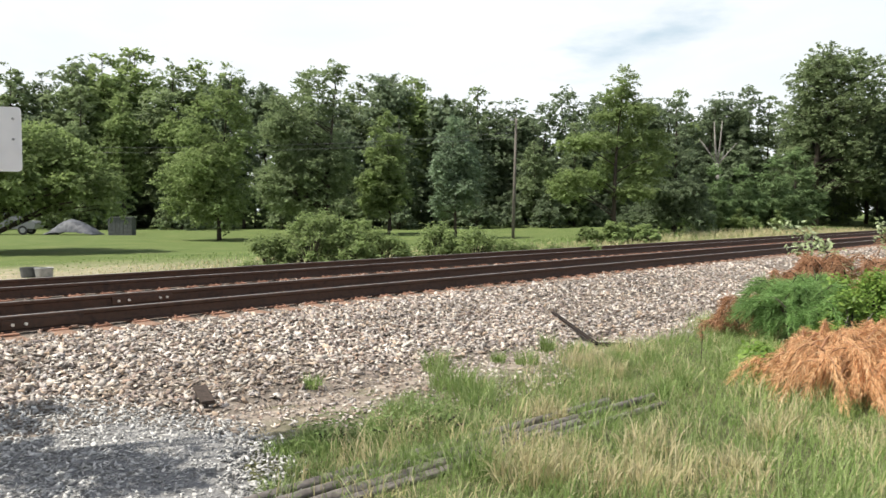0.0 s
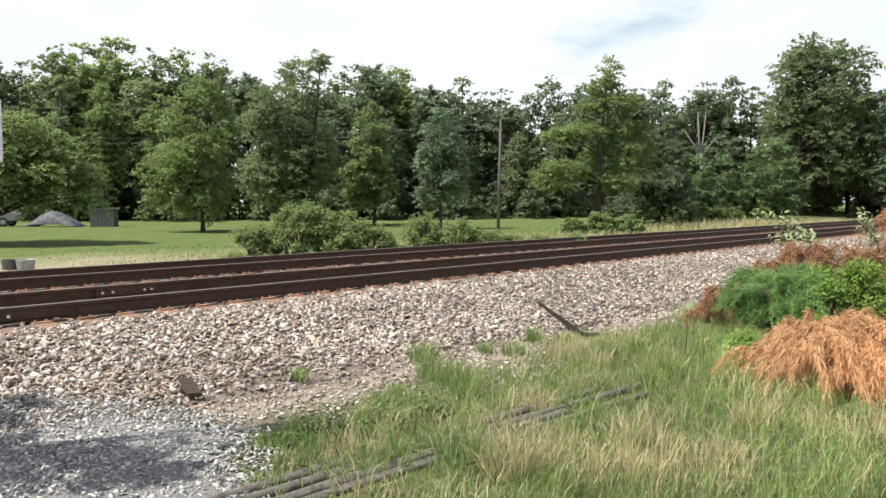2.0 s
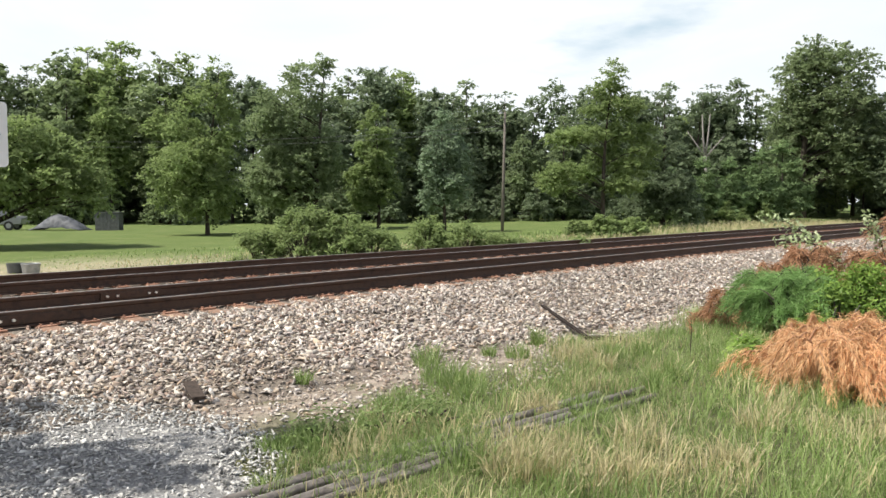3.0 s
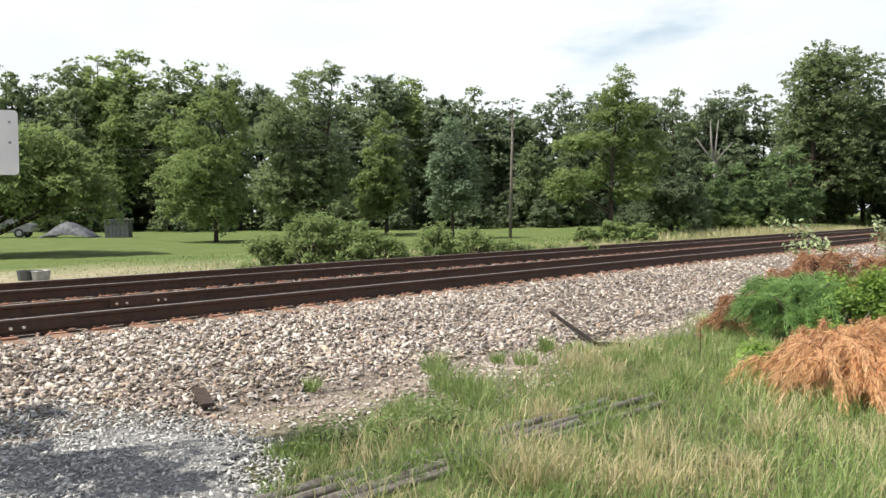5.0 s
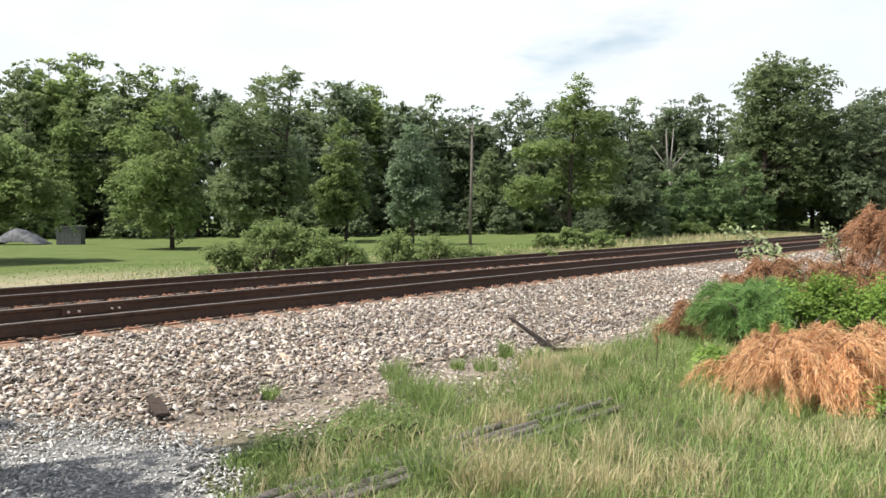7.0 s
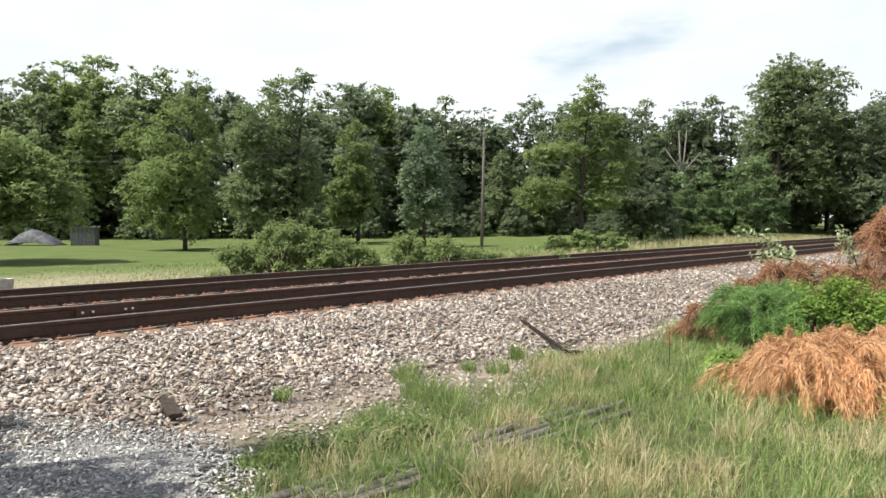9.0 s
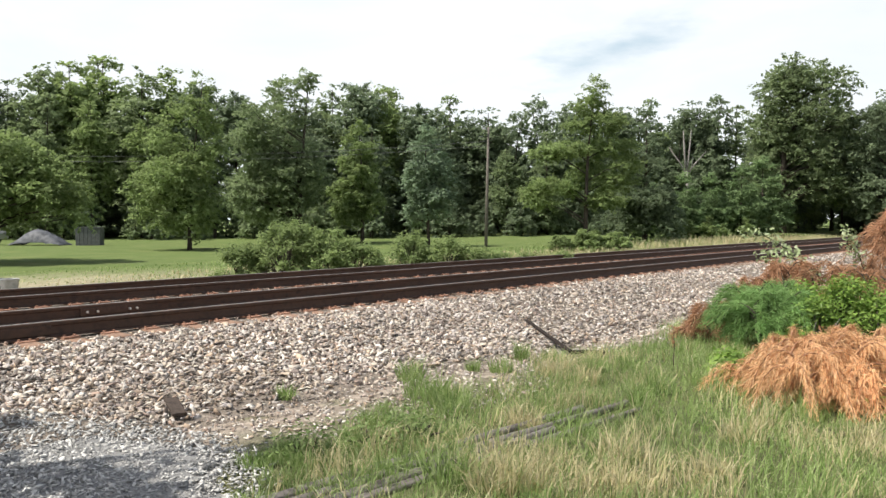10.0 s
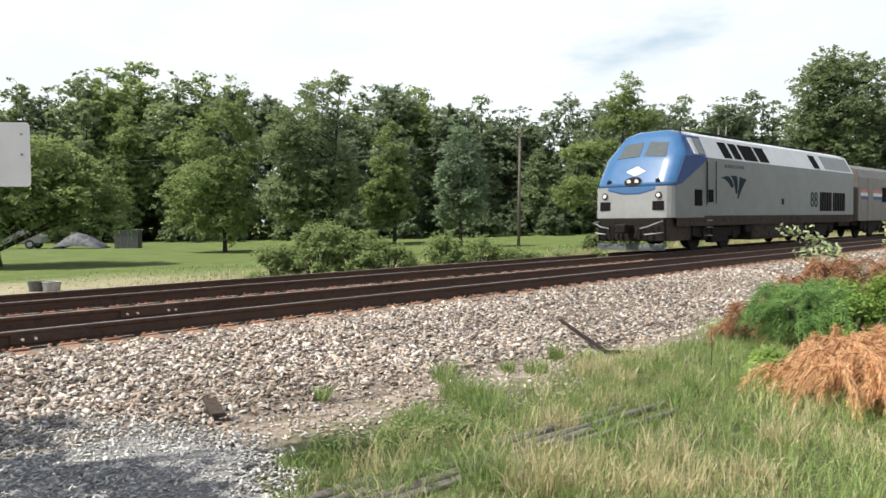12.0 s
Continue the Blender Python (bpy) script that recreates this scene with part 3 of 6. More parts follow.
def build_ballast():
    rng = np.random.default_rng(3)

    def scatter(n, s0, s1, p0, p1, size, lift):
        s, p = rng.uniform(s0, s1, n), rng.uniform(p0, p1, n)
        sz = rng.uniform(*size, n) * rng.choice([0.75, 1.0, 1.0, 1.25], n)
        z = bed_z(p) + rng.uniform(-0.01, lift, n)
        return np.stack((s, p, z), 1), sz

    fields = [scatter(31000, -3, 10, 6.1, 9.25, (0.021, 0.046), 0.035), scatter(15000, 10, 21, 5.6, 9.25, (0.027, 0.050), 0.03),
              scatter(7500, 21, 45, 5.8, 9.2, (0.035, 0.06), 0.035), scatter(9000, -3, 24, 11.3, 13.2, (0.024, 0.042), 0.02),
              scatter(5000, -4, 24, 9.8, 11.0, (0.024, 0.042), 0.01), scatter(3600, -4, 26, 8.75, 9.5, (0.018, 0.034), 0.05), scatter(5200, 7.5, 22, 5.25, 6.3, (0.022, 0.042), 0.05)]
    at = np.concatenate([f[0] for f in fields])
    sz = np.concatenate([f[1] for f in fields])
    # the ties' ends and plates stay clear
    keep = (at[:, 1] < 9.12) | (np.abs((at[:, 0] + 6.0) % 0.52 - 0.26) < 0.135) | (at[:, 1] > 11.5) & (at[:, 1] < 12.7)
    keep &= ~((at[:, 1] < 6.7) & (rng.random(len(at)) < (6.7 - at[:, 1]) / 0.7) & (at[:, 0] > 3.0) & (at[:, 0] < 8.0))
    wx, wy = to_world(at[:, 0], at[:, 1])
    keep &= ~((pad_reach(wx, wy) < 0.97) & (at[:, 1] < 7.1))
    at, sz = at[keep], sz[keep]
    # the stones nearest the viewer are pieces of their own
    near = np.where((at[:, 0] > 2.2) & (at[:, 0] < 5.2) & (at[:, 1] > 6.4) & (at[:, 1] < 7.2))[0][:300]
    rest = np.ones(len(at), bool)
    rest[near] = False
    close = rest & (at[:, 0] < 10) & (at[:, 1] <= 9.3)
    inner = rest & (at[:, 1] > 9.3)
    for sel, shape, faces, mat, lab in ((close, SHARD, SHARD_F, M_STONE, "pale tan and grey broken stones"), (rest & ~close & ~inner, CHIP, CHIP_F, M_STONE, "pale tan and grey broken stones"),
                                        (inner, CHIP, CHIP_F, M_STONE_RUST, "rust-stained stones between the rails")):
        v = stone_verts(int(sel.sum()), sz[sel], rng, shape=shape) + at[sel][:, None]
        ob = new("loose_stones", raw_mesh("loose_stones", v, faces, mat))
        ob.parent = BALLAST
        tagged(ob, lab, kind="stuff")
    shapes = [raw_mesh("stone", stone_verts(1, np.array([0.032]), rng), SHARD_F, M_STONE_PIECE) for _ in range(8)]
    for i in near:
        o = new("stone", shapes[i % 8])
        o.parent = BALLAST
        o.matrix_basis = pose(*at[i], 0, 0, (i * 47) % 360)
    # grey crushed stone of the drive
    n = 23000
    x, y = rng.uniform(-5.6, -0.7, n), rng.uniform(3.6, 7.4, n)
    r = pad_reach(x, y) + rng.normal(0, 0.025, n)
    ok = r < 1.0
    x, y = x[ok], y[ok]
    z = 0.045 - 0.03 * np.clip((r[ok] - 0.6) / 0.4, 0, 1) + rng.uniform(-0.005, 0.015, len(x))
    z = np.maximum(z, bed_z(to_track(x, y)[1]) + rng.uniform(0.0, 0.02, len(x)))
    v = stone_verts(len(x), rng.uniform(0.012, 0.028, len(x)), rng, shape=CHIP) + np.stack((x, y, z), 1)[:, None]
    tagged(new("crushed_stone", raw_mesh("crushed_stone", v, CHIP_F, M_GREY_STONE)), "loose grey crushed stones on the gravel patch", "gravel", kind="stuff")
    # pebbles on the bare soil between
    n = 5200
    x, y = rng.uniform(-2.2, 1.6, n), rng.uniform(6.3, 10.5, n)
    s, p = to_track(x, y)
    ok = (p < 6.4) & (p > 4.6)
    x, y = x[ok], y[ok]
    v = stone_verts(len(x), rng.uniform(0.008, 0.03, len(x)), rng) + np.stack((x, y, np.full(len(x), 0.01)), 1)[:, None]
    tagged(new("pebbles", raw_mesh("pebbles", v, SHARD_F, M_STONE)), "scattered pebbles on bare soil", "pebbles", kind="stuff")


build_ballast()


# ---- trees ----
def crown_lobes(rows, n, rnd, full=1.0):
    """Bough masses that fill a crown; rows: (height, middle's offset, radius) from the lowest up."""
    zs, cs, rs = zip(*rows)
    top = max(rs)
    out = [(cs[-1], 0.0, zs[-1] - rs[-1] * 0.8, rs[-1], rs[-1] * 0.9)]
    while len(out) < n:
        z = rnd.uniform(zs[0], zs[-1])
        r = float(np.interp(z, zs, rs))
        if rnd.random() > r / top + 0.12:
            continue
        lr = max(0.35, r * rnd.uniform(0.26, 0.44) * full)
        a = len(out) * 2.39996 + rnd.uniform(-0.5, 0.5)
        d = max(0.0, r - lr * 0.8) * rnd.uniform(0.5, 1.06)
        out.append((float(np.interp(z, zs, cs)) + d * math.cos(a), d * math.sin(a), z, lr, lr * rnd.uniform(0.62, 0.95)))
    return out


def build_tree(name, lobes, leaf, seed, sprays, per=16, size=0.16, reach=0.55, trunk=0.2, label="", category="tree", group="", long=1.6, droop=0.25, n=34, full=1.0):
    """lobes: bough masses (x, y, z, radius, half height), or a crown's rows of three. Leaves hang on flat sprays round them."""
    rng = np.random.default_rng(seed)
    rnd = random.Random(seed)
    if len(lobes[0]) == 3:
        lobes = crown_lobes(lobes, n, rnd, full)
    tree = thing(name, pose(0, 0, 0), label, category, group)
    bm = bmesh.new()
    high = max(lobes, key=lambda b: b[2])
    stem = []
    for i in range(9):
        f = i / 8
        stem.append(Vector((high[0] * f ** 2 + 0.12 * math.sin(3 * f + seed) * f, high[1] * f ** 2, high[2] * f - 0.2 * (f == 0))))
    tube(bm, stem, [trunk * (1.35 if i == 0 else 1 - 0.88 * i / 8) for i in range(9)], 9)
    for x, y, z, r, rz in lobes:
        c = Vector((x, y, z))
        f = min(0.95, max(0.14, (z - 0.45 * math.hypot(x - high[0] * 0.5, y)) / high[2]))
        root = stem[int(f * 8)].lerp(stem[min(8, int(f * 8) + 1)], f * 8 % 1)
        r0 = trunk * 0.42 * (1 - 0.7 * f)
        tube(bm, [root, root.lerp(c, 0.5) + Vector((0, 0, 0.08 * (c - root).length)), c], [r0, r0 * 0.6, r0 * 0.25], 5, cap=False)
        for k in range(3 if len(lobes) > 40 else 1):
            tip = c + Vector((rnd.uniform(-1, 1) * r, rnd.uniform(-1, 1) * r, rnd.uniform(-0.3, 1) * rz)) * 0.75
            tube(bm, [c.lerp(root, 0.25), tip], [r0 * 0.35, r0 * 0.12], 4, cap=False)
    part("trunk", bm, M_BARK, tree, smooth=True)
    lb = np.array(lobes)
    w = lb[:, 3] ** 2
    pick = rng.choice(len(lb), sprays, p=w / w.sum())
    d = unit(rng.normal(size=(sprays, 3)) + np.array([0, 0, 0.25]))
    shell = np.where(rng.random(sprays) < 0.72, rng.uniform(0.74, 1.10, sprays), rng.uniform(0.25, 0.8, sprays))
    c = lb[pick, :3] + d * shell[:, None] * lb[pick][:, [3, 3, 4]]
    away = c * np.array([1, 1, 0])
    out = unit(d * np.array([1, 1, 0.6]) + unit(away) * 0.5 + rng.normal(0, 0.3, (sprays, 3)))
    side = unit(np.cross(out, np.array([0, 0, 1.0]) + rng.normal(0, 0.25, (sprays, 3))))
    up = np.cross(side, out)
    ln = reach * rng.uniform(0.5, 1.35, sprays)
    rep = np.repeat(np.arange(sprays), per)
    m = len(rep)
    u, v, h = rng.uniform(-0.35, 1.0, m), rng.normal(0, 0.33, m), rng.normal(0, 0.11, m)
    L = ln[rep]
    pts = c[rep] + out[rep] * (L * u)[:, None] + side[rep] * (L * v * (1.1 - 0.7 * u))[:, None] + up[rep] * (L * h)[:, None]
    pts[:, 2] -= droop * L * np.clip(u, 0, 1) ** 2
    pts[:, 2] = np.maximum(pts[:, 2], 0.12)
    nrm = unit(up[rep] * 0.7 + d[rep] * 0.45 + unit(rng.normal(size=(m, 3))) * 0.5)
    ob = new("crown", leaf_cloud("crown", pts, nrm, size * rng.uniform(0.6, 1.3, m), leaf, rng, long))
    ob.parent = tree
    return tree


def build_trees():
    T = build_tree
    low = [(1.0, 0, 4.9, 1.5, 1.0), (2.6, -0.3, 4.9, 1.3, 0.9), (3.8, 0.2, 4.2, 1.2, 0.8), (4.9, 0, 3.4, 1.0, 0.7), (5.6, 0.2, 2.6, 0.7, 0.7), (-1.0, 0, 4.9, 1.8, 1.1), (-3.0, 0, 4.0, 1.8, 1.1), (1.5, -1.7, 4.0, 1.4, 0.9),
           (3.0, 1.4, 3.8, 1.4, 0.9), (0.0, 2.0, 4.2, 1.8, 1.0), (4.4, -0.9, 2.9, 0.9, 0.6), (2.0, 0.5, 2.4, 1.1, 0.7), (0.6, -0.6, 2.3, 1.2, 0.8), (3.4, 0.8, 2.5, 1.0, 0.6), (-0.8, -1.4, 2.4, 1.2, 0.8), (1.2, -2.2, 2.2, 0.9, 0.7), (2.4, -2.2, 3.2, 1.1, 0.8), (-0.4, -2.2, 3.8, 1.4, 0.9), (5.1, 0.9, 2.2, 0.7, 0.5)]
    t = T("tree", low, M_LEAF_LIGHT, 11, 2100, 17, 0.13, 0.5, 0.26, "low spreading light green tree with drooping boughs", droop=0.5)
    t.matrix_basis = pose(-21.0, 35, -0.1)
    t = T("tree", [(1.6, -0.5, 2.7), (3.0, -0.6, 3.2), (4.4, -0.5, 3.3), (6.2, -0.1, 2.7), (8.2, 0.1, 2.1), (9.8, 0.6, 1.3), (11.2, 0.9, 0.6)], M_LEAF_LIGHT, 12, 2000, 16, 0.14, 0.5, 0.125, "slim upright light green tree on the lawn", n=46)
    t.matrix_basis = pose(-14.85, 50, -0.1)
    t = T("tree", [(2.4, -1.6, 3.4), (5.0, -1.8, 4.0), (8.0, -1.8, 3.9), (10.4, -1.3, 3.2), (12.0, -0.6, 2.1), (13.3, 0.4, 0.9)], M_LEAF, 13, 2500, 15, 0.17, 0.6, 0.22, "broad dull green deciduous tree on the mown lawn", n=52)
    t.matrix_basis = pose(-9.4, 60, -0.1)
    t = T("tree", [(1.8, -0.6, 2.0), (4.0, -0.6, 2.4), (6.4, -0.5, 2.1), (8.4, -0.4, 1.4), (9.9, -0.3, 0.5)], M_LEAF_LIGHT, 14, 1100, 15, 0.17, 0.55, 0.16, "upright green tree with star-shaped leaves on the lawn", n=34)
    t.matrix_basis = pose(-4.9, 65, -0.1)
    t = T("tree", [(1.9, 0, 1.7), (3.6, 0, 2.0), (5.6, 0, 1.8), (7.2, 0, 1.1), (8.6, 0, 0.4)], M_LEAF_GREY, 15, 1150, 15, 0.14, 0.45, 0.12, "young conical tree with silvery green leaves", n=34)
    t.matrix_basis = pose(0.55, 55, -0.1)
    storeys = [(0.6, 0, 10.9, 1.0, 1.0), (0.3, 0.3, 9.9, 1.15, 0.7), (1.2, -0.2, 8.7, 1.5, 0.7), (-0.5, 0.6, 8.6, 1.0, 0.5), (-1.5, -0.3, 6.9, 1.4, 0.5), (-2.9, 0.2, 6.6, 1.2, 0.45), (0.3, 1.0, 7.0, 1.2, 0.6), (-2.5, -0.5, 4.3, 1.6, 0.55),
               (-3.9, 0, 3.7, 1.1, 0.45), (-1.0, 1.2, 4.2, 1.2, 0.5), (2.1, 0.2, 7.1, 1.4, 0.7), (2.0, 0.5, 4.6, 1.6, 0.7), (1.2, -0.6, 3.2, 1.2, 0.5), (2.8, -0.3, 5.8, 1.1, 0.6), (0.4, 1.6, 5.4, 1.3, 0.6), (-3.2, -0.8, 3.1, 0.9, 0.35)]
    t = T("tree", storeys, M_LEAF_LIGHT, 16, 1700, 16, 0.14, 0.5, 0.19, "tall tree with layered light green boughs", droop=0.15)
    t.matrix_basis = pose(11.85, 55, -0.1)
    t = T("tree", [(4.4, 2.2, 5.0), (8.0, 2.2, 5.6), (11.0, 2.1, 5.4), (13.0, 1.5, 5.0), (14.8, 1.8, 5.6), (16.2, 1.9, 4.8), (17.6, 1.9, 2.6)], M_LEAF, 17, 2900, 15, 0.22, 0.75, 0.45, "very large round-crowned oak at the edge of the wood", n=70)
    t.matrix_basis = pose(37.9, 80, 0.4)
    t = T("tree", [(2.4, 0, 5.2), (6.0, 0, 5.8), (10.0, 0, 5.0), (13.0, 0, 3.2), (14.4, 0, 1.2)], M_LEAF_DARK, 18, 2000, 15, 0.23, 0.75, 0.35, "dark green spreading tree beside the line", n=52)
    t.matrix_basis = pose(47.5, 77, 0.4)
    t = T("cedar_tree", [(0.9, 0, 3.1), (3.0, 0, 2.9), (5.5, 0, 2.2), (8.0, 0, 1.3), (10.6, 0, 0.3)], M_LEAF_DARK, 19, 1700, 16, 0.13, 0.55, 0.2, "dense dark conical evergreen at the lawn's edge", long=2.6, droop=0.1, n=50)
    t.matrix_basis = pose(18.2, 62, 0.0)
    pine = T("young_pine", [(0.5, 0, 2.0), (2.2, 0, 1.9), (4.0, 0, 1.2), (5.8, 0, 0.25)], M_YOUNG, 20, 620, 12, 0.12, 0.45, 0.1, "young pine with soft grey-green needles", "tree", "young pines", long=4.0, droop=-0.2, n=30)
    pine.matrix_basis = pose(22.9, 66, 0.1)
    for x, y, f in ((25.6, 67, 1.0), (28.6, 68, 1.15), (31.4, 70, 1.3), (20.9, 69, 0.85)):
        copy_thing(pine, pose(x, y, float(ground_z(x, y)) - 0.05, 0, 0, 70 * x) @ Matrix.Scale(f, 4))
    # the wood behind: kinds that repeat
    deep, wood = "tree in the dense wood behind the lawn", "trees of the wood"
    oval = [(3.0, 0, 2.6), (6.0, 0, 3.6), (10.0, 0, 3.4), (13.5, 0, 2.0), (15.8, 0, 0.6)]
    tall = [(3.5, 0, 2.2), (7.0, 0.3, 3.0), (11.0, -0.4, 2.7), (13.6, 0.4, 1.7), (15.9, 0.1, 0.5)]
    wide = [(1.6, 0, 3.4), (5.0, 0, 4.2), (9.0, 0.3, 4.0), (12.6, 0, 3.0), (15.4, -0.3, 1.5)]
    bare = [(7.5, 0, 1.6), (10.0, 0, 2.5), (13.0, 0, 2.4), (15.0, 0, 1.6), (15.9, 0, 0.7)]
    cone = [(1.2, 0, 3.2), (5.0, 0, 3.2), (9.0, 0, 2.3), (13.0, 0, 1.2), (15.8, 0, 0.3)]
    kinds = [T("wood_tree", oval, M_LEAF_DARK, 21, 700, 11, 0.32, 0.9, 0.22, deep, group=wood, n=34, full=1.3),
             T("wood_tree", tall, M_LEAF, 22, 680, 11, 0.31, 0.85, 0.2, deep, group=wood, n=32, full=1.45),
             T("pine_tree", bare, M_PINE, 23, 520, 12, 0.24, 0.7, 0.2, "tall pine in the dense wood", group=wood, long=2.4, droop=-0.1, n=24, full=1.5),
             T("wood_tree", cone, M_LEAF, 24, 650, 11, 0.30, 0.85, 0.2, deep, group=wood, n=36, full=1.3),
             T("wood_tree", wide, M_LEAF_DARK, 25, 740, 11, 0.32, 0.9, 0.22, deep, group=wood, n=36, full=1.25),
             T("wood_tree", tall, M_LEAF_LIGHT, 26, 640, 11, 0.30, 0.9, 0.18, "light green tree in the dense wood", group=wood, n=30, full=1.5)]
    # the tallest, along the skyline: place across, height, kind
    crest = ((-58, 18.5, 0), (-53, 18.0, 4), (-48, 18.2, 1), (-44.5, 17.2, 0), (-41.2, 18.8, 1), (-37.6, 19.0, 5), (-34.0, 19.5, 5), (-30.2, 18.6, 1), (-27.2, 18.2, 5), (-24.0, 16.6, 2), (-20.0, 15.6, 2), (-16.0, 16.0, 1), (-12.5, 15.2, 0),
             (-9.6, 16.4, 1), (-6.6, 16.6, 2), (-3.4, 16.0, 5), (-0.4, 14.2, 2), (1.5, 14.2, 4), (3.4, 15.2, 3), (5.2, 13.6, 0), (7.4, 13.8, 0), (10.0, 13.6, 4), (13.6, 15.2, 4), (17.2, 14.2, 0), (19.4, 14.0, 4), (21.6, 13.8, 0), (23.6, 14.0, 4), (25.6, 14.6, 3), (28.4, 13.8, 4), (30.2, 14.4, 0), (32.2, 15.2, 4),
             (35.0, 13.8, 3), (40.0, 14.0, 0), (46.0, 14.2, 1), (52.0, 15.0, 4), (59.0, 15.0, 0), (67.0, 15.0, 1))
    rnd = random.Random(8)
    spots = [(x * y / 85, y, h * y / 85, k) for x, h, k in crest for y in (88 + rnd.uniform(-3, 3),)]
    sky_x, sky_h = [c[0] for c in crest], [c[1] for c in crest]
    for depth, step, share in ((80, 5.4, 0.82), (100, 8.2, 0.95)):
        x = -64.0
        while x < 74:
            if not (depth == 80 and 22 < x < 31):
                px, py = x + rnd.uniform(-1.4, 1.4), depth + rnd.uniform(-2, 3) + max(0, x - 25) * 0.25
                spots.append((px, py, float(np.interp(px * 85 / py, sky_x, sky_h)) * py / 85 * share * rnd.uniform(0.88, 1.04), rnd.choice((0, 1, 3, 4, 4, 5))))
            x += step * rnd.uniform(0.8, 1.2)
    used = set()
    for x, y, h, k in spots:
        f = h / 16.0
        m = pose(x, y, float(ground_z(x, y)) - 0.05, 0, 0, rnd.uniform(0, 360)) @ Matrix.Diagonal((f * rnd.uniform(0.9, 1.2), f * rnd.uniform(0.9, 1.2), f, 1))
        o = kinds[k] if k not in used else copy_thing(kinds[k], Matrix())
        used.add(k)
        o.matrix_basis = m
    # undergrowth along the wood's edge
    under = [T("shrub", [(0.3, 0, 2.0), (1.6, 0, 2.2), (3.0, 0, 1.5), (4.0, 0, 0.6)], M_LEAF_DARK, 31, 105, 14, 0.27, 0.6, 0.06, "dark leafy undergrowth at the wood's edge", "shrub", "undergrowth", n=14),
             T("shrub", [(0.3, 0, 1.5), (1.8, 0, 1.8), (3.4, 0, 1.3), (4.6, 0, 0.4)], M_LEAF, 32, 105, 14, 0.27, 0.6, 0.06, "leafy green undergrowth at the wood's edge", "shrub", "undergrowth", n=14),
             T("shrub", [(0.3, 0, 1.6), (1.6, 0, 1.6), (2.8, 0, 1.0), (3.9, 0, 0.3)], M_LEAF_LIGHT, 33, 105, 14, 0.25, 0.55, 0.06, "light green sapling at the wood's edge", "shrub", "undergrowth", n=14)]
    seen = set()
    x, k_row = -60.0, 0
    while x < 66:
        k_row += 1
        for depth in (77, 86, 104) if k_row % 2 else (77, 86):
            px, py = x + rnd.uniform(-1, 1), depth + rnd.uniform(-1.5, 1.5) + max(0, x - 22) * 0.35
            k = rnd.choice((0, 0, 0, 1)) if px < 22 else rnd.choice((0, 1, 2, 2))
            o = under[k] if k not in seen else copy_thing(under[k], Matrix())
            seen.add(k)
            f = rnd.uniform(0.6, 1.25) * {77: 0.9, 86: 1.6, 104: 2.9}[depth]
            o.matrix_basis = pose(px, py, float(ground_z(px, py)) - 0.1, 0, 0, rnd.uniform(0, 360)) @ Matrix.Diagonal((f, f, f, 1))
        x += 3.9
    for x, y, f in ((20.4, 60.8, 0.45), (21.6, 61.6, 0.62), (23.2, 61.5, 0.7), (24.9, 62.6, 0.5), (27.4, 64.0, 0.65), (31.0, 68.0, 0.7)):
        copy_thing(under[2], pose(x, y, float(ground_z(x, y)) - 0.05, 0, 0, 50 * x) @ Matrix.Scale(f, 4))
    # a tree beside the viewer, out of sight, whose shade falls on the gravel
    shade = [(x - 0.63 * z - px, y - 0.16 * z - py, z, r, 0.3) for px, py in ((-8.6, 3.3),) for x, y, z, r in
             ((-3.5, 6.3, 3.6, 0.28), (-3.65, 5.9, 3.4, 0.32), (-3.2, 5.55, 3.5, 0.28), (-2.7, 5.35, 3.8, 0.26), (-2.3, 5.28, 4.0, 0.24), (-2.0, 5.08, 4.0, 0.22), (-1.75, 4.92, 4.0, 0.2), (-2.9, 4.95, 3.6, 0.18), (-2.3, 4.7, 4.0, 0.24),
              (-3.5, 4.9, 3.8, 0.22), (-2.1, 5.76, 4.2, 0.09), (-1.85, 5.93, 4.25, 0.08), (-1.6, 6.02, 4.3, 0.08), (-1.4, 6.12, 4.3, 0.14), (-1.2, 6.04, 4.3, 0.12), (-0.95, 5.88, 4.3, 0.15), (-0.75, 5.75, 4.35, 0.13), (-4.6, 5.2, 4.2, 0.6), (-5.2, 4.2, 4.8, 0.8))]
    t = T("tree", shade, M_LEAF, 41, 440, 16, 0.085, 0.17, 0.16, "leafy tree shading the gravel patch")
    t.matrix_basis = pose(-8.6, 3.3, 0)


build_trees()


def build_snag():
    snag = thing("dead_tree", pose(26.4, 76, 0.2), "bleached dead tree with bare forked branches", "dead tree")
    bm = bmesh.new()
    tube(bm, [(0, 0, -0.2), (0.1, 0, 3.4), (0.0, 0, 6.4)], [0.22, 0.18, 0.15], 8)
    part("trunk", bm, M_DEADWOOD, snag, smooth=True)
    for a, b, c, r in (((0, 0, 6.2), (-0.7, 0, 7.3), (-1.7, 0.2, 8.8), 0.08), ((0, 0, 6.0), (-0.2, 0, 8.2), (-0.35, 0, 10.4), 0.12), ((0, 0, 6.0), (0.25, 0, 8.0), (0.45, 0, 10.5), 0.10),
                       ((0, 0, 6.1), (0.9, 0, 7.2), (2.0, 0.1, 8.4), 0.08), ((0.35, 0, 6.3), (0.6, 0.1, 7.0), (0.7, 0.1, 7.9), 0.06)):
        bm = bmesh.new()
        tube(bm, [a, b, c], [r, r * 0.75, r * 0.3], 6)
        part("branch", bm, M_DEADWOOD, snag, smooth=True)


build_snag()


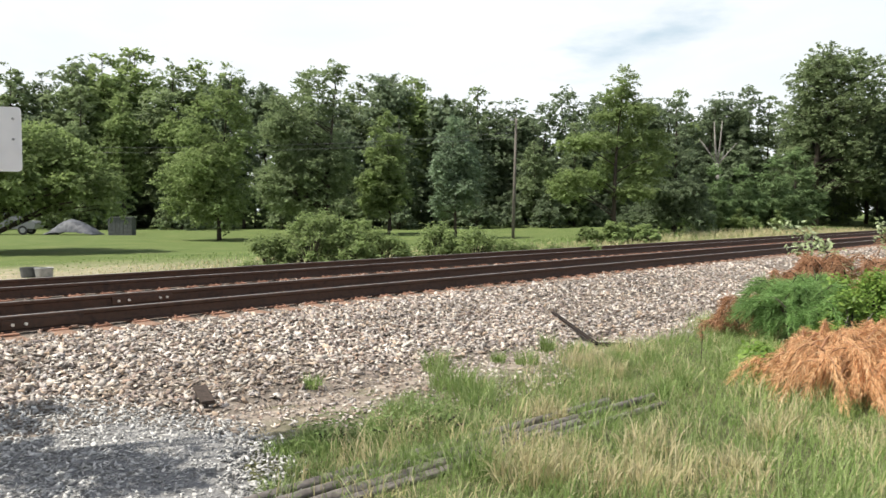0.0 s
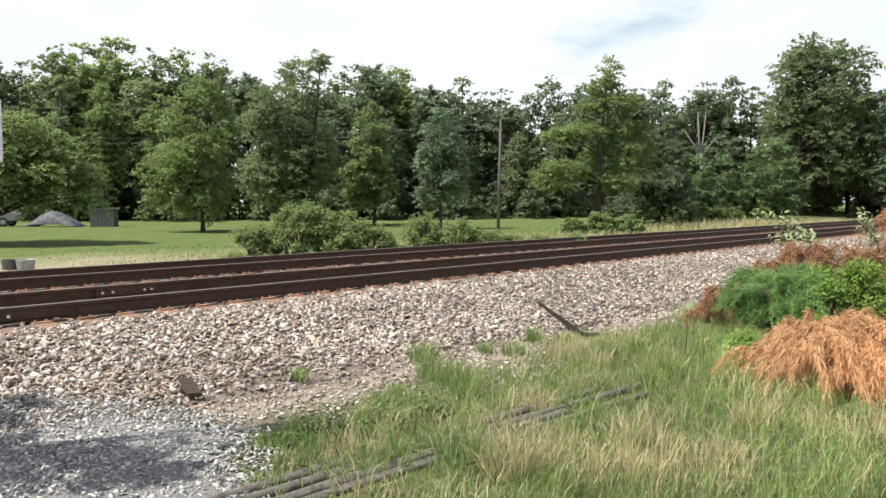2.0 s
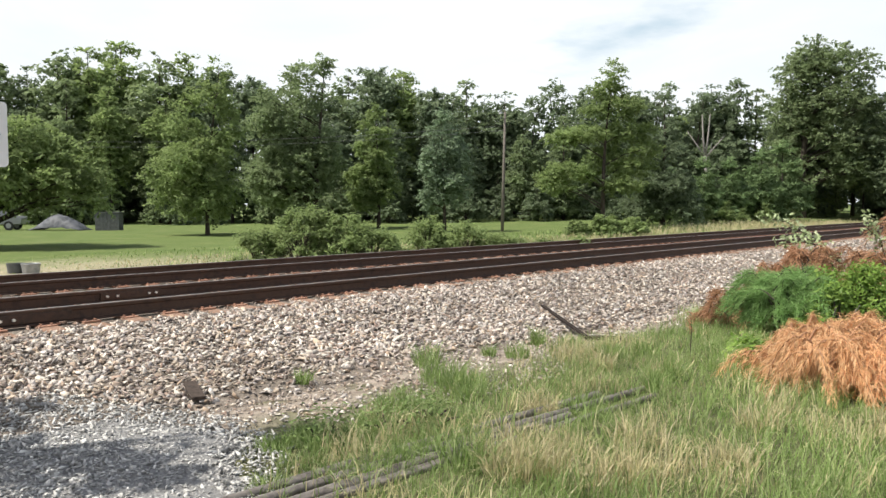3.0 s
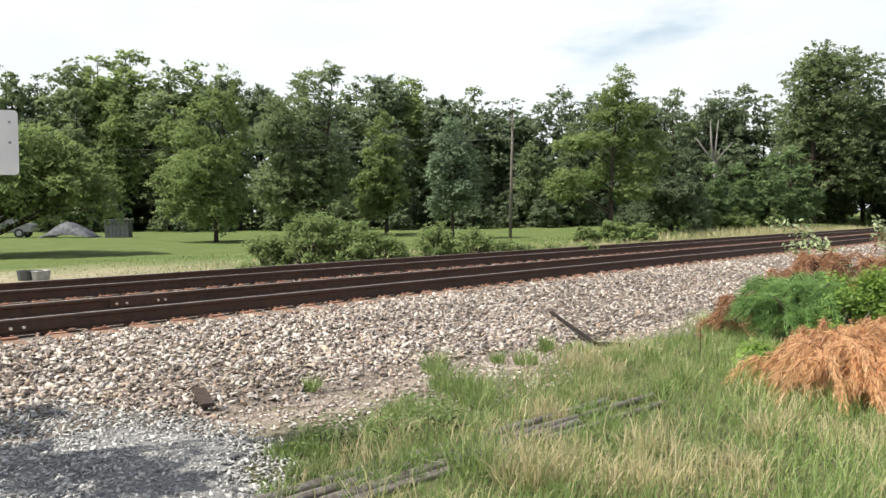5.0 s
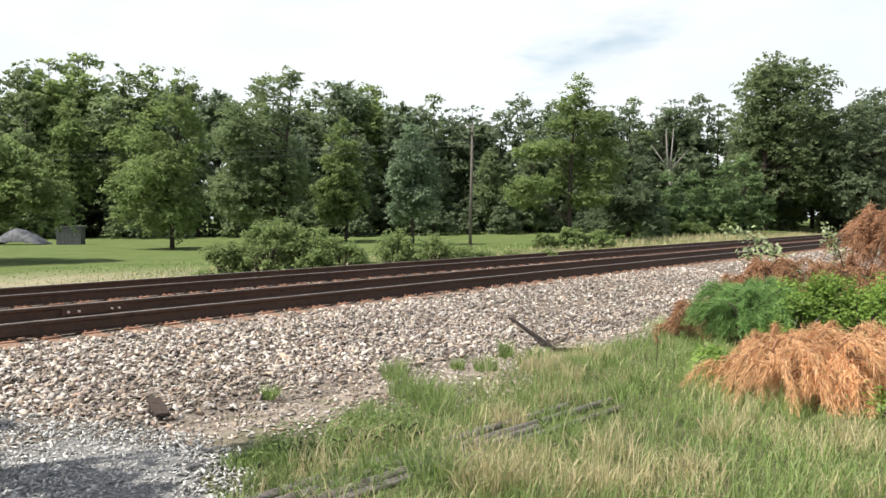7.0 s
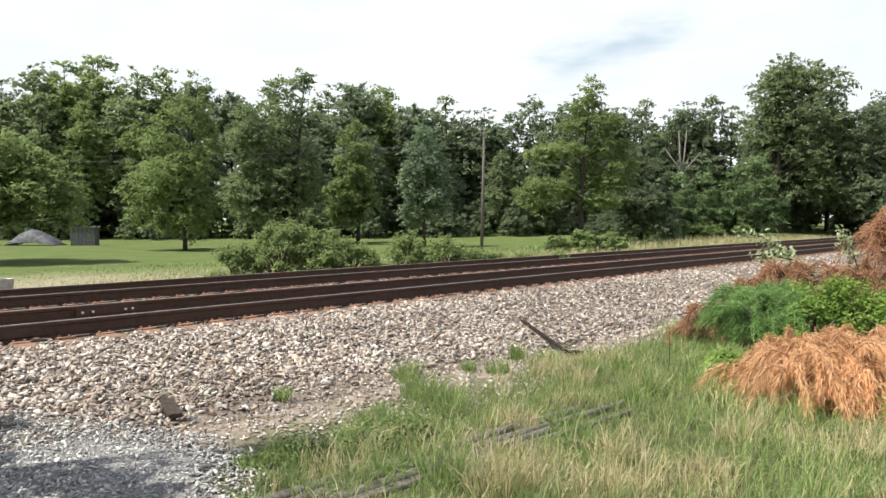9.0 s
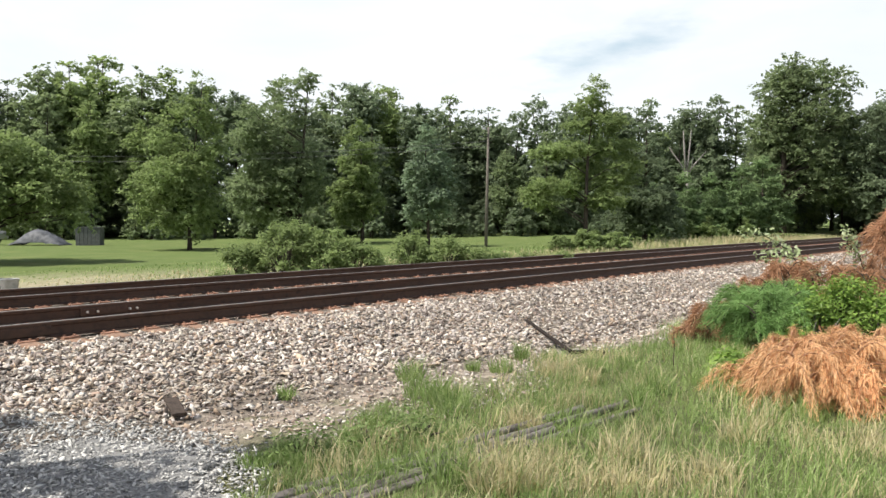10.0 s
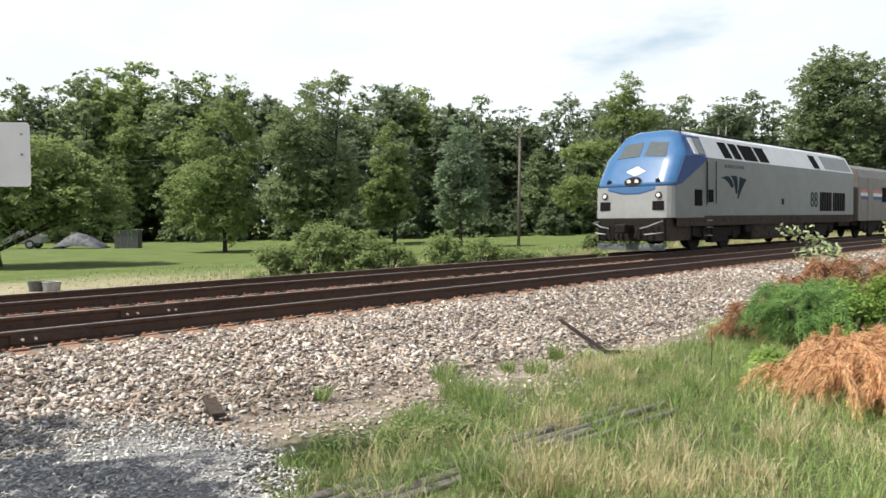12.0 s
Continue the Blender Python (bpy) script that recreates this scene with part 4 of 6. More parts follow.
# ---- shrubs by the line ----
def build_bush(name, x, y, mounds, leaf, seed, size, label, category="shrub", k=64):
    """mounds: (dx, dy, radius, height) heaps of leaves on thin stems."""
    rng = np.random.default_rng(seed)
    rnd = random.Random(seed)
    z0 = float(ground_z(x, y))
    bush = thing(name, pose(x, y, z0), label, category)
    bm = bmesh.new()
    P, N = [], []
    for dx, dy, r, h in mounds:
        for _ in range(int(40 * r * h) + 8):
            a, e = rnd.uniform(0, 2 * math.pi), rnd.random() ** 0.9
            rad = r * math.sqrt(max(0.02, 1 - (e * 0.94) ** 2)) * rnd.uniform(0.55, 1.05)
            c = Vector((dx + rad * math.cos(a), dy + rad * math.sin(a), max(0.12, h * e * rnd.uniform(0.85, 1.06))))
            tube(bm, [(dx + rnd.uniform(-0.2, 0.2) * r, dy + rnd.uniform(-0.2, 0.2) * r, -0.05), c * 0.6 + Vector((dx, dy, 0)) * 0.4 + Vector((0, 0, 0.1 * h)), c], [0.016, 0.011, 0.004], 4, cap=False)
            d = unit(rng.normal(size=(k, 3)))
            P.append(np.array(c) + d * rng.uniform(0.3, 1, (k, 1)) * 0.27 * rnd.uniform(0.7, 1.2) * np.array([1, 1, 0.8]))
            N.append(unit(d * 0.5 + np.array([0, 0, 0.8])))
    part("branchwork", bm, M_BARK, bush)
    P, N = np.concatenate(P), np.concatenate(N)
    P[:, 2] = np.maximum(P[:, 2], 0.03)
    ob = new("leaves", leaf_cloud("leaves", P, N, size * rng.uniform(0.6, 1.3, len(P)), leaf, rng, 1.9))
    ob.parent = bush
    return bush


build_bush("bush", -3.6, 23.6, [(-1.9, 0, 0.8, 1.15), (-0.5, 0.2, 1.2, 1.82), (0.7, 0.1, 1.1, 1.55), (1.7, 0.1, 0.9, 1.2)], M_LEAF_LIGHT, 51, 0.07, "rounded green bush growing beside the track")
build_bush("bush", 0.4, 24.5, [(-0.7, 0, 0.75, 1.42), (0.5, 0, 0.85, 1.28), (1.4, 0.2, 0.5, 0.9)], M_LEAF_LIGHT, 52, 0.07, "smaller green bush growing beside the track")
build_bush("bush", 2.9, 26.5, [(-0.3, 0, 0.5, 0.8), (0.9, 0.3, 0.5, 0.7), (2.2, 0.5, 0.45, 0.75)], M_LEAF_LIGHT, 53, 0.07, "low weedy bush on the verge")
build_bush("bush", 9.2, 46.0, [(-0.8, 0, 0.7, 0.9), (0.8, 0, 1.0, 1.2), (2.6, 0, 0.9, 1.0)], M_LEAF_LIGHT, 54, 0.12, "low weeds round a tree's foot")


# ---- the brush heap ----
def build_brush(name, x, y, z, fronds, reach, rise, leaf, seed, needle, label, per=110, droop=1.0, wood=M_BARK, spread=0.5, lift=0.0):
    """Cut pine boughs: stems that arch out from the heap's middle, hung with needles."""
    rng = np.random.default_rng(seed)
    rnd = random.Random(seed)
    heap = thing(name, pose(x, y, z), label, "brush")
    B, H, Ln, W = [], [], [], []
    for _ in range(fronds):
        a = rnd.uniform(0, 2 * math.pi)
        r = reach * rnd.uniform(0.45, 1.0)
        root = Vector((rnd.uniform(-spread, spread) * reach, rnd.uniform(-spread, spread) * reach, lift + rise * rnd.uniform(0.15, 0.6)))
        out = Vector((math.cos(a), math.sin(a), 0))
        p0 = root
        p1 = root + out * r * 0.5 + Vector((0, 0, rise * rnd.uniform(0.2, 0.55)))
        p2 = root + out * r * 0.85 + Vector((0, 0, -rise * droop * rnd.uniform(0.0, 0.5)))
        p2.z = max(0.04, p2.z)
        pts = []
        for i in range(7):
            f = i / 6
            pts.append(p0 * (1 - f) ** 2 + p1 * 2 * f * (1 - f) + p2 * f * f)
        bm = bmesh.new()
        tube(bm, pts, [0.012 * (1 - 0.8 * i / 6) for i in range(7)], 5, cap=False)
        part("bough", bm, wood, heap)
        f = rng.uniform(0.15, 1.0, per)[:, None]
        c = np.array(p0) * (1 - f) ** 2 + np.array(p1) * 2 * f * (1 - f) + np.array(p2) * f * f
        c = c + rng.normal(0, 0.02, (per, 3))
        B.append(c)
        ax = np.array(out)[None] * 0.8 + rng.normal(0, 0.55, (per, 3))
        ax[:, 2] -= droop * rng.uniform(0.2, 1.1, per)
        Ln.append(unit(ax) * (needle * rng.uniform(0.6, 1.3, per))[:, None])
    B, Ln = np.concatenate(B), np.concatenate(Ln)
    n = len(B)
    side = unit(np.cross(Ln, rng.normal(size=(n, 3)))) * (needle * 0.030)
    tip = B + Ln
    tip[:, 2] = np.maximum(tip[:, 2] - 0.12 * needle * droop, 0.01)
    mid = B + Ln * 0.5 + np.array([0, 0, 0.06 * needle])
    v = np.stack((B - side * 0.6, B + side * 0.6, mid + side, mid - side, tip), 1)
    ob = new("needles", raw_mesh("needles", v, [(0, 1, 2, 3), (3, 2, 4)], leaf))
    ob.parent = heap
    return heap


build_brush("brush_heap", 3.98, 7.45, 0, 210, 0.74, 0.86, M_RUST_NEEDLE, 61, 0.10, "heap of cut pine boughs with dead orange needles", per=220, droop=1.5, wood=M_TWIG, spread=0.62)
build_brush("brush_heap", 4.75, 7.6, 0, 130, 0.75, 0.90, M_RUST_NEEDLE, 62, 0.10, "heap of cut pine boughs with dead orange needles", per=190, droop=1.5, wood=M_TWIG, spread=0.62)
build_brush("pine_boughs", 4.80, 10.4, 0, 130, 0.68, 1.15, M_GREEN_NEEDLE, 63, 0.12, "cut pine boughs still green, on the brush heap", per=240, droop=0.45)
build_brush("pine_boughs", 4.34, 11.25, 0.0, 24, 0.45, 0.78, M_BROWN_NEEDLE, 64, 0.15, "dead brown pine boughs on the ballast's edge", per=170, droop=1.2)
build_brush("pine_boughs", 5.75, 11.7, 0.0, 60, 0.75, 1.5, M_BROWN_NEEDLE, 65, 0.15, "dead brown pine boughs on top of the brush heap", per=170, droop=0.9)
build_brush("pine_boughs", 7.0, 11.6, 0.0, 80, 0.9, 1.55, M_BROWN_NEEDLE, 66, 0.15, "dead brown pine boughs on top of the brush heap", per=150, droop=0.9)
build_brush("pine_boughs", 5.45, 12.0, 0.1, 34, 0.6, 1.0, M_BROWN_NEEDLE, 68, 0.15, "dead brown pine bough trailing over the ballast", per=170, droop=1.3)
TALL = build_brush("pine_boughs", 8.05, 12.0, 0.0, 110, 1.0, 1.15, M_BROWN_NEEDLE, 67, 0.17, "dead brown pine boughs held up on bare stems", per=150, droop=1.0, lift=1.05)
for sx, sy, lean in ((-0.35, 0.0, 0.1), (0.05, 0.2, -0.12), (0.3, -0.15, 0.05), (-0.1, -0.3, 0.2)):
    stem_bm = bmesh.new()
    tube(stem_bm, [(sx, sy, -0.1), (sx + lean * 0.5, sy, 0.8), (sx + lean, sy, 1.7)], [0.05, 0.04, 0.025], 7)
    part("stem", stem_bm, M_BARK, TALL, "bare dark stem")
build_bush("broadleaf_bush", 5.85, 9.4, [(-0.8, 0.2, 0.5, 0.72), (0.0, 0.2, 0.75, 0.95), (0.9, 0.3, 0.8, 1.05), (-0.2, 0.9, 0.8, 0.95)], M_SHRUB, 71, 0.036, "dense bush with bright glossy green leaves", k=115)
build_bush("broadleaf_bush", 7.3, 10.9, [(-0.8, 0.2, 0.8, 0.85), (0.4, 0.2, 0.9, 1.0)], M_SHRUB, 72, 0.038, "dense bush with bright glossy green leaves", k=105)
build_bush("low_weeds", 4.35, 8.6, [(-0.6, 0.1, 0.4, 0.2), (0.3, 0.2, 0.45, 0.28), (1.2, 0.1, 0.45, 0.3)], M_SHRUB, 73, 0.05, "low leafy weeds in front of the brush heap")


def build_vine(x, y, z, pts, seed, label):
    """An arching shoot with large pale leaves."""
    rng = np.random.default_rng(seed)
    vine = thing("sapling", pose(x, y, z), label, "sapling")
    bm = bmesh.new()
    pts = [Vector(p) for p in pts]
    tube(bm, pts, [0.014 * (1 - 0.7 * i / (len(pts) - 1)) for i in range(len(pts))], 5)
    part("stem", bm, M_BARK, vine)
    C = []
    for a, b in zip(pts[1:], pts[2:]):
        for _ in range(46):
            C.append(np.array(a.lerp(b, rng.random())) + rng.normal(0, 0.07, 3))
    C = np.array(C)
    N = unit(rng.normal(size=C.shape) * 0.6 + np.array([-0.4, -0.2, 0.7]))
    ob = new("leaves", leaf_cloud("leaves", C, N, 0.058 * rng.uniform(0.6, 1.2, len(C)), M_VINE, rng))
    ob.parent = vine


build_vine(5.95, 12.4, 0.0, [(0.3, 0, 0), (0.3, 0, 0.95), (0.05, 0, 1.30), (-0.3, 0, 1.52), (-0.7, 0, 1.60)], 81, "arching shoot with pale green leaves")
build_vine(6.0, 12.2, 0.0, [(0.5, 0, 0), (0.4, 0, 0.9), (0.1, 0, 1.15), (-0.25, 0, 1.22), (-0.55, 0, 1.18)], 82, "arching shoot with pale green leaves")
build_vine(7.12, 12.3, 0.0, [(0.1, 0, 0), (0.1, 0, 0.9), (0.0, 0, 1.25), (-0.2, 0, 1.4), (-0.15, 0, 1.62)], 83, "upright shoot with yellow-green leaves")


def build_bare_twigs():
    tw = thing("dead_branch", pose(4.95, 9.35, 0.0), "bare grey forked twigs under the green boughs", "branch")
    rnd = random.Random(5)
    for k in range(7):
        bm = bmesh.new()
        a = rnd.uniform(-0.9, 0.9)
        p = Vector((rnd.uniform(-0.1, 0.1), 0, 0.06))
        pts = [p]
        for i in range(4):
            p = p + Vector((0.16 * math.sin(a + rnd.uniform(-0.4, 0.4)), rnd.uniform(-0.05, 0.02), 0.13 * math.cos(a)))
            p.z = max(p.z, 0.02)
            pts.append(p)
        tube(bm, pts, [0.011, 0.009, 0.007, 0.005, 0.003], 5)
        part("twig", bm, M_DEADWOOD, tw)


build_bare_twigs()
build_bush("low_weeds", 4.55, 6.75, [(-0.25, 0, 0.3, 0.16), (0.25, 0.1, 0.4, 0.22), (0.7, 0.25, 0.4, 0.26)], M_SHRUB, 75, 0.032, "low leafy weeds at the foot of the orange heap")


# ---- near grass ----
def grass_cover(x, y, rng):
    """How thick the grass stands, 0 to 1."""
    s, p = to_track(x, y)
    edge = -1.0 + 0.14 * (y - 5.0) + 0.25 * np.sin(2.1 * y + 0.5)
    a = np.clip((x - edge) / 0.5, 0, 1)
    b = np.clip((5.6 - p + 0.25 * np.sin(1.7 * s)) / 0.6, 0, 1)
    bare = np.clip(1.4 - np.hypot((x + 0.75) / 0.75, (y - 7.9) / 1.0), 0, 1)
    # trodden flat along the pipes
    along, off = (x + 1.2) * 0.73 + (y - 4.42) * 0.683, np.abs(-(x + 1.2) * 0.683 + (y - 4.42) * 0.73 + 0.06)
    flat = (off < 0.28) & ((along < 1.0) | (along > 2.3) & (along < 3.1) | (along > 3.6) & (along < 4.0))
    patchy = np.clip(0.75 + 0.5 * np.sin(2.3 * x + 1.1 * y) * np.sin(1.7 * y - 0.8 * x), 0.6, 1)
    return np.clip(a * b * patchy - bare, 0, 1) * np.where(flat, 0.24, 1.0)


def clumpy(x, y, f, seed):
    return np.array([noise.noise((float(i) * f + seed, float(j) * f, seed * 1.7)) for i, j in zip(x, y)])


def build_grass():
    rng = np.random.default_rng(9)

    def spots(n, x0, x1, y0, y1):
        y = y0 + (y1 - y0) * rng.random(n) ** 1.2
        x = rng.uniform(x0, x1, n)
        ok = (np.abs(x) < 0.72 * y + 0.9) & (grass_cover(x, y, rng) > rng.random(n))
        return x[ok], y[ok]

    x, y = spots(120000, -1.6, 9.0, 3.6, 13.0)
    c = clumpy(x, y, 1.1, 3.0)
    c2 = clumpy(x, y, 3.5, 8.0)
    straw = (c + 0.5 * c2 + rng.normal(0, 0.28, len(x))) > 0.37
    for name, sel, mat, lab in (("green_grass", ~straw, M_GRASS, "uncut green grass with bent blades"), ("straw_grass", straw, M_STRAW, "dry straw-coloured grass among the green")):
        gx, gy = x[sel], y[sel]
        n = len(gx)
        h = (0.10 + 0.20 * np.clip(c2[sel] + 0.25, 0, 1) + 0.07 * np.clip(c[sel], 0, 1)) * rng.uniform(0.5, 1.4, n)
        lean = rng.normal(0, 0.5, (n, 2)) + np.array([0.12, 0.0])
        me = blades(name, np.stack((gx, gy, np.full(n, -0.01)), 1), h, lean, rng.uniform(0.004, 0.009, n), mat, rng)
        tagged(new(name, me), lab, "grass", kind="stuff")
    # short mat below
    x, y = spots(26000, -1.5, 9.0, 3.6, 13.0)
    n = len(x)
    me = blades("short_grass", np.stack((x, y, np.full(n, -0.005)), 1), rng.uniform(0.03, 0.09, n), rng.normal(0, 0.7, (n, 2)), rng.uniform(0.006, 0.012, n), M_GRASS, rng)
    tagged(new("short_grass", me), "short green grass close to the soil", "grass", kind="stuff")


build_grass()


def build_tuft(x, y, n, r, h, mat, seed, label):
    rng = np.random.default_rng(seed)
    a, d = rng.uniform(0, 2 * np.pi, n), r * np.sqrt(rng.random(n)) * 0.6
    s, p = to_track(x, y)
    z = max(0.0, float(bed_z(p)) if p > 6.2 else 0.0)
    base = np.stack((d * np.cos(a), d * np.sin(a), np.zeros(n)), 1)
    lean = base[:, :2] / max(r, 0.01) * 0.6 + rng.normal(0, 0.42, (n, 2))
    ob = new("grass_tuft", blades("grass_tuft", base, h * rng.uniform(0.45, 1.1, n), lean, rng.uniform(0.005, 0.010, n), mat, rng))
    ob.matrix_basis = pose(x, y, z)
    tagged(ob, label, "grass", "grass tufts")


for i, (x, y, n, r, h) in enumerate(((-1.33, 7.65, 130, 0.14, 0.18), (0.05, 7.75, 260, 0.36, 0.34), (0.25, 7.45, 240, 0.36, 0.28), (-0.12, 8.6, 150, 0.24, 0.30),
                                     (1.30, 9.85, 150, 0.15, 0.30), (0.62, 9.1, 120, 0.14, 0.18), (0.95, 9.0, 160, 0.22, 0.22), (2.0, 8.9, 160, 0.2, 0.25),
                                     (-0.4, 6.7, 220, 0.22, 0.2), (-0.45, 5.12, 200, 0.28, 0.17), (-0.25, 5.3, 200, 0.3, 0.2), (0.0, 5.55, 200, 0.3, 0.2), (0.25, 5.8, 160, 0.28, 0.18), (-0.95, 5.75, 320, 0.32, 0.17), (-0.55, 5.85, 260, 0.28, 0.2), (-0.2, 6.1, 260, 0.3, 0.2), (-1.2, 5.6, 200, 0.22, 0.14), (0.2, 5.2, 190, 0.30, 0.30), (2.1, 7.4, 120, 0.12, 0.3), (2.4, 7.8, 120, 0.1, 0.34),
                                     (2.55, 9.3, 160, 0.3, 0.2), (1.7, 9.7, 160, 0.25, 0.2))):
    build_tuft(x, y, n, r, h, M_GRASS, 100 + i, "tuft of long green grass")
for i, (x, y, n, r, h) in enumerate(((1.5, 8.8, 150, 0.3, 0.3), (0.9, 6.6, 160, 0.28, 0.26), (0.5, 5.0, 170, 0.3, 0.3), (1.5, 5.6, 170, 0.35, 0.28), (2.6, 6.1, 150, 0.3, 0.26), (2.0, 5.2, 160, 0.35, 0.24), (0.42, 5.35, 150, 0.28, 0.24), (0.7, 5.1, 170, 0.3, 0.26), (0.95, 5.5, 150, 0.3, 0.24), (0.65, 5.7, 130, 0.26, 0.2), (1.3, 5.0, 170, 0.36, 0.24), (1.75, 8.3, 160, 0.34, 0.3))):
    build_tuft(x, y, n, r, h, M_STRAW, 140 + i, "tuft of dry straw-coloured grass")
build_bush("low_weeds", -0.55, 5.85, [(-0.35, 0.0, 0.22, 0.13), (0.15, 0.15, 0.26, 0.17), (0.5, 0.3, 0.28, 0.18)], M_WEED, 76, 0.026, "low leafy weeds at the gravel's edge", k=40)
for i, (x, y, n, r, h) in enumerate(((-1.0, 5.95, 150, 0.24, 0.15), (-0.75, 5.6, 190, 0.34, 0.2), (-0.95, 5.25, 150, 0.26, 0.16), (-0.5, 6.25, 150, 0.3, 0.2), (-0.65, 4.95, 150, 0.26, 0.16), (-0.1, 6.6, 130, 0.3, 0.24), (-0.25, 5.9, 170, 0.36, 0.18),
                                     (0.2, 6.2, 140, 0.34, 0.2), (-1.05, 4.8, 110, 0.22, 0.13), (0.3, 7.1, 150, 0.3, 0.26), (-0.35, 7.2, 70, 0.16, 0.13))):
    build_tuft(x, y, n, r, h, M_TUFT, 170 + i, "tuft of dark green grass at the gravel's edge")


def build_rough_verge():
    rng = np.random.default_rng(12)
    n = 11000
    s, p = 2 + 73 * rng.random(n) ** 0.8, 17.2 + 9 * rng.random(n) ** 1.5
    x, y = to_world(s, p)
    z = ground_z(x, y)
    h = rng.uniform(0.12, 0.32, n) * (1 + 1.2 * np.clip((s - 34) / 16, 0, 1)) * np.clip((s - 6) / 14, 0.1, 1)
    me = blades("verge_grass", np.stack((x, y, z), 1), h, rng.normal(0, 0.4, (n, 2)), rng.uniform(0.02, 0.05, n), M_STRAW, rng)
    tagged(new("verge_grass", me), "rough dry grass on the far verge of the line", "grass", kind="stuff")
    n = 23000
    s, p = 2 + 73 * rng.random(n) ** 0.8, 17.0 + 14 * rng.random(n) ** 1.6
    x, y = to_world(s, p)
    me = blades("verge_weeds", np.stack((x, y, ground_z(x, y)), 1), rng.uniform(0.05, 0.2, n) * (1 + 1.2 * np.clip((s - 34) / 16, 0, 1)) * np.clip((s - 6) / 14, 0.25, 1), rng.normal(0, 0.5, (n, 2)), rng.uniform(0.02, 0.05, n), M_GRASS, rng)
    tagged(new("verge_weeds", me), "green weeds on the far verge of the line", "grass", kind="stuff")


build_rough_verge()


# ---- small things ----
def build_pipe(x, y, z, length, turn, r, label):
    pipe = thing("pipe", pose(x, y, z, 0, 0, turn), label, "pipe", "pipes in the grass")
    bm = bmesh.new()
    seg = 14
    tube(bm, [(length * f, 0.02 * math.sin(5 * f), 0) for f in (0, 0.25, 0.5, 0.75, 1)], r, seg, cap=False)
    tube(bm, [(length * f, 0.02 * math.sin(5 * f), 0) for f in (0, 1)], r * 0.8, seg, cap=False)
    part("barrel", bm, M_PIPE, pipe, smooth=True)
    for f in (0.0, 1.0):
        bm = bmesh.new()
        for k in range(seg):
            a0, a1 = 2 * math.pi * k / seg, 2 * math.pi * (k + 1) / seg
            bm.faces.new([bm.verts.new((length * f, q * math.cos(a), q * math.sin(a))) for q, a in ((r, a0), (r, a1), (r * 0.8, a1), (r * 0.8, a0))])
        part("rim", bm, M_PIPE, pipe)


for x, y, z, ln, turn, r in ((-1.40, 4.42, 0.022, 4.0, 43.4, 0.036), (-1.26, 4.36, 0.028, 4.4, 42.6, 0.034), (-1.12, 4.28, 0.02, 3.1, 44.0, 0.038), (-1.02, 4.26, 0.015, 4.2, 43.1, 0.030)):
    build_pipe(x, y, z, ln, turn, r, "weathered grey pipe lying in the grass")


def build_board(name, x, y, z, length, width, thick, turn, tip, label, mat=M_WOOD):
    bm = bmesh.new()
    box(bm, -length / 2, length / 2, -width / 2, width / 2, 0, thick, 0.004)
    for v in bm.verts:
        v.co.y += 0.12 * width * noise.noise((v.co.x * 6, v.co.y * 3, x))
        v.co.z += 0.1 * thick * noise.noise((v.co.x * 9, 0, y))
    ob = part(name, bm, mat)
    ob.matrix_basis = pose(x, y, z, 0, tip, turn)
    tagged(ob, label, "board")


build_board("wood_plank", -2.24, 7.05, 0.085, 0.46, 0.12, 0.03, -62, 6, "short brown board end lying on stones")
build_board("wood_plank", 1.83, 11.15, 0.115, 2.3, 0.05, 0.035, -83.5, 2.7, "dark weathered timber strip lying on the ballast", M_DARKWOOD)
build_board("wood_plank", 2.22, 10.1, 0.02, 0.5, 0.08, 0.05, -5, 0, "dark weathered timber scrap at the ballast's foot", M_DARKWOOD)
build_board("wood_plank", -2.95, 7.25, 0.13, 0.32, 0.03, 0.025, -25, 4, "thin grey stick lying on stones")


def build_dock_weed():
    w = thing("seed_stalk", pose(2.98, 8.95, 0), "tall brown seed stalk standing in the grass", "weed")
    bm = bmesh.new()
    tube(bm, [(0, 0, 0), (0.01, 0, 0.3), (0.0, 0, 0.52)], [0.006, 0.005, 0.003], 5)
    part("stalk", bm, M_WOOD, w)
    rng = np.random.default_rng(2)
    c = np.stack((rng.normal(0, 0.018, 70), rng.normal(0, 0.018, 70), rng.uniform(0.3, 0.55, 70)), 1)
    o = new("seed_head", leaf_cloud("seed_head", c, unit(rng.normal(size=c.shape)), np.full(70, 0.02), M_BROWN_NEEDLE, rng))
    o.parent = w


build_dock_weed()


def build_sign():
    sg = thing("road_sign", pose(-5.47, 9.05, 0.02, 0, 0, 12), "back of a dull aluminium road sign on a post", "sign")
    bm = bmesh.new()
    fs = box(bm, -0.45, 0.45, -0.003, 0.003, 2.24, 3.0)
    es = [e for f in fs for e in f.edges if abs((e.verts[0].co - e.verts[1].co).y) > 0.004]
    bmesh.ops.bevel(bm, geom=list(set(es)), offset=0.05, segments=5, affect="EDGES", profile=0.5)
    panel = part("panel", bm, M_SIGN, sg)
    bm = bmesh.new()
    box(bm, -0.03, 0.03, 0.004, 0.05, -0.1, 2.95, 0.005)
    part("post", bm, M_GALV, sg)
    for z in (2.62, 2.86):
        for x in (0.36, 0.0):
            bm = bmesh.new()
            tube(bm, [(x, -0.003, z), (x, -0.014, z)], 0.016, 8)
            part("bolt", bm, M_GALV, panel)


build_sign()


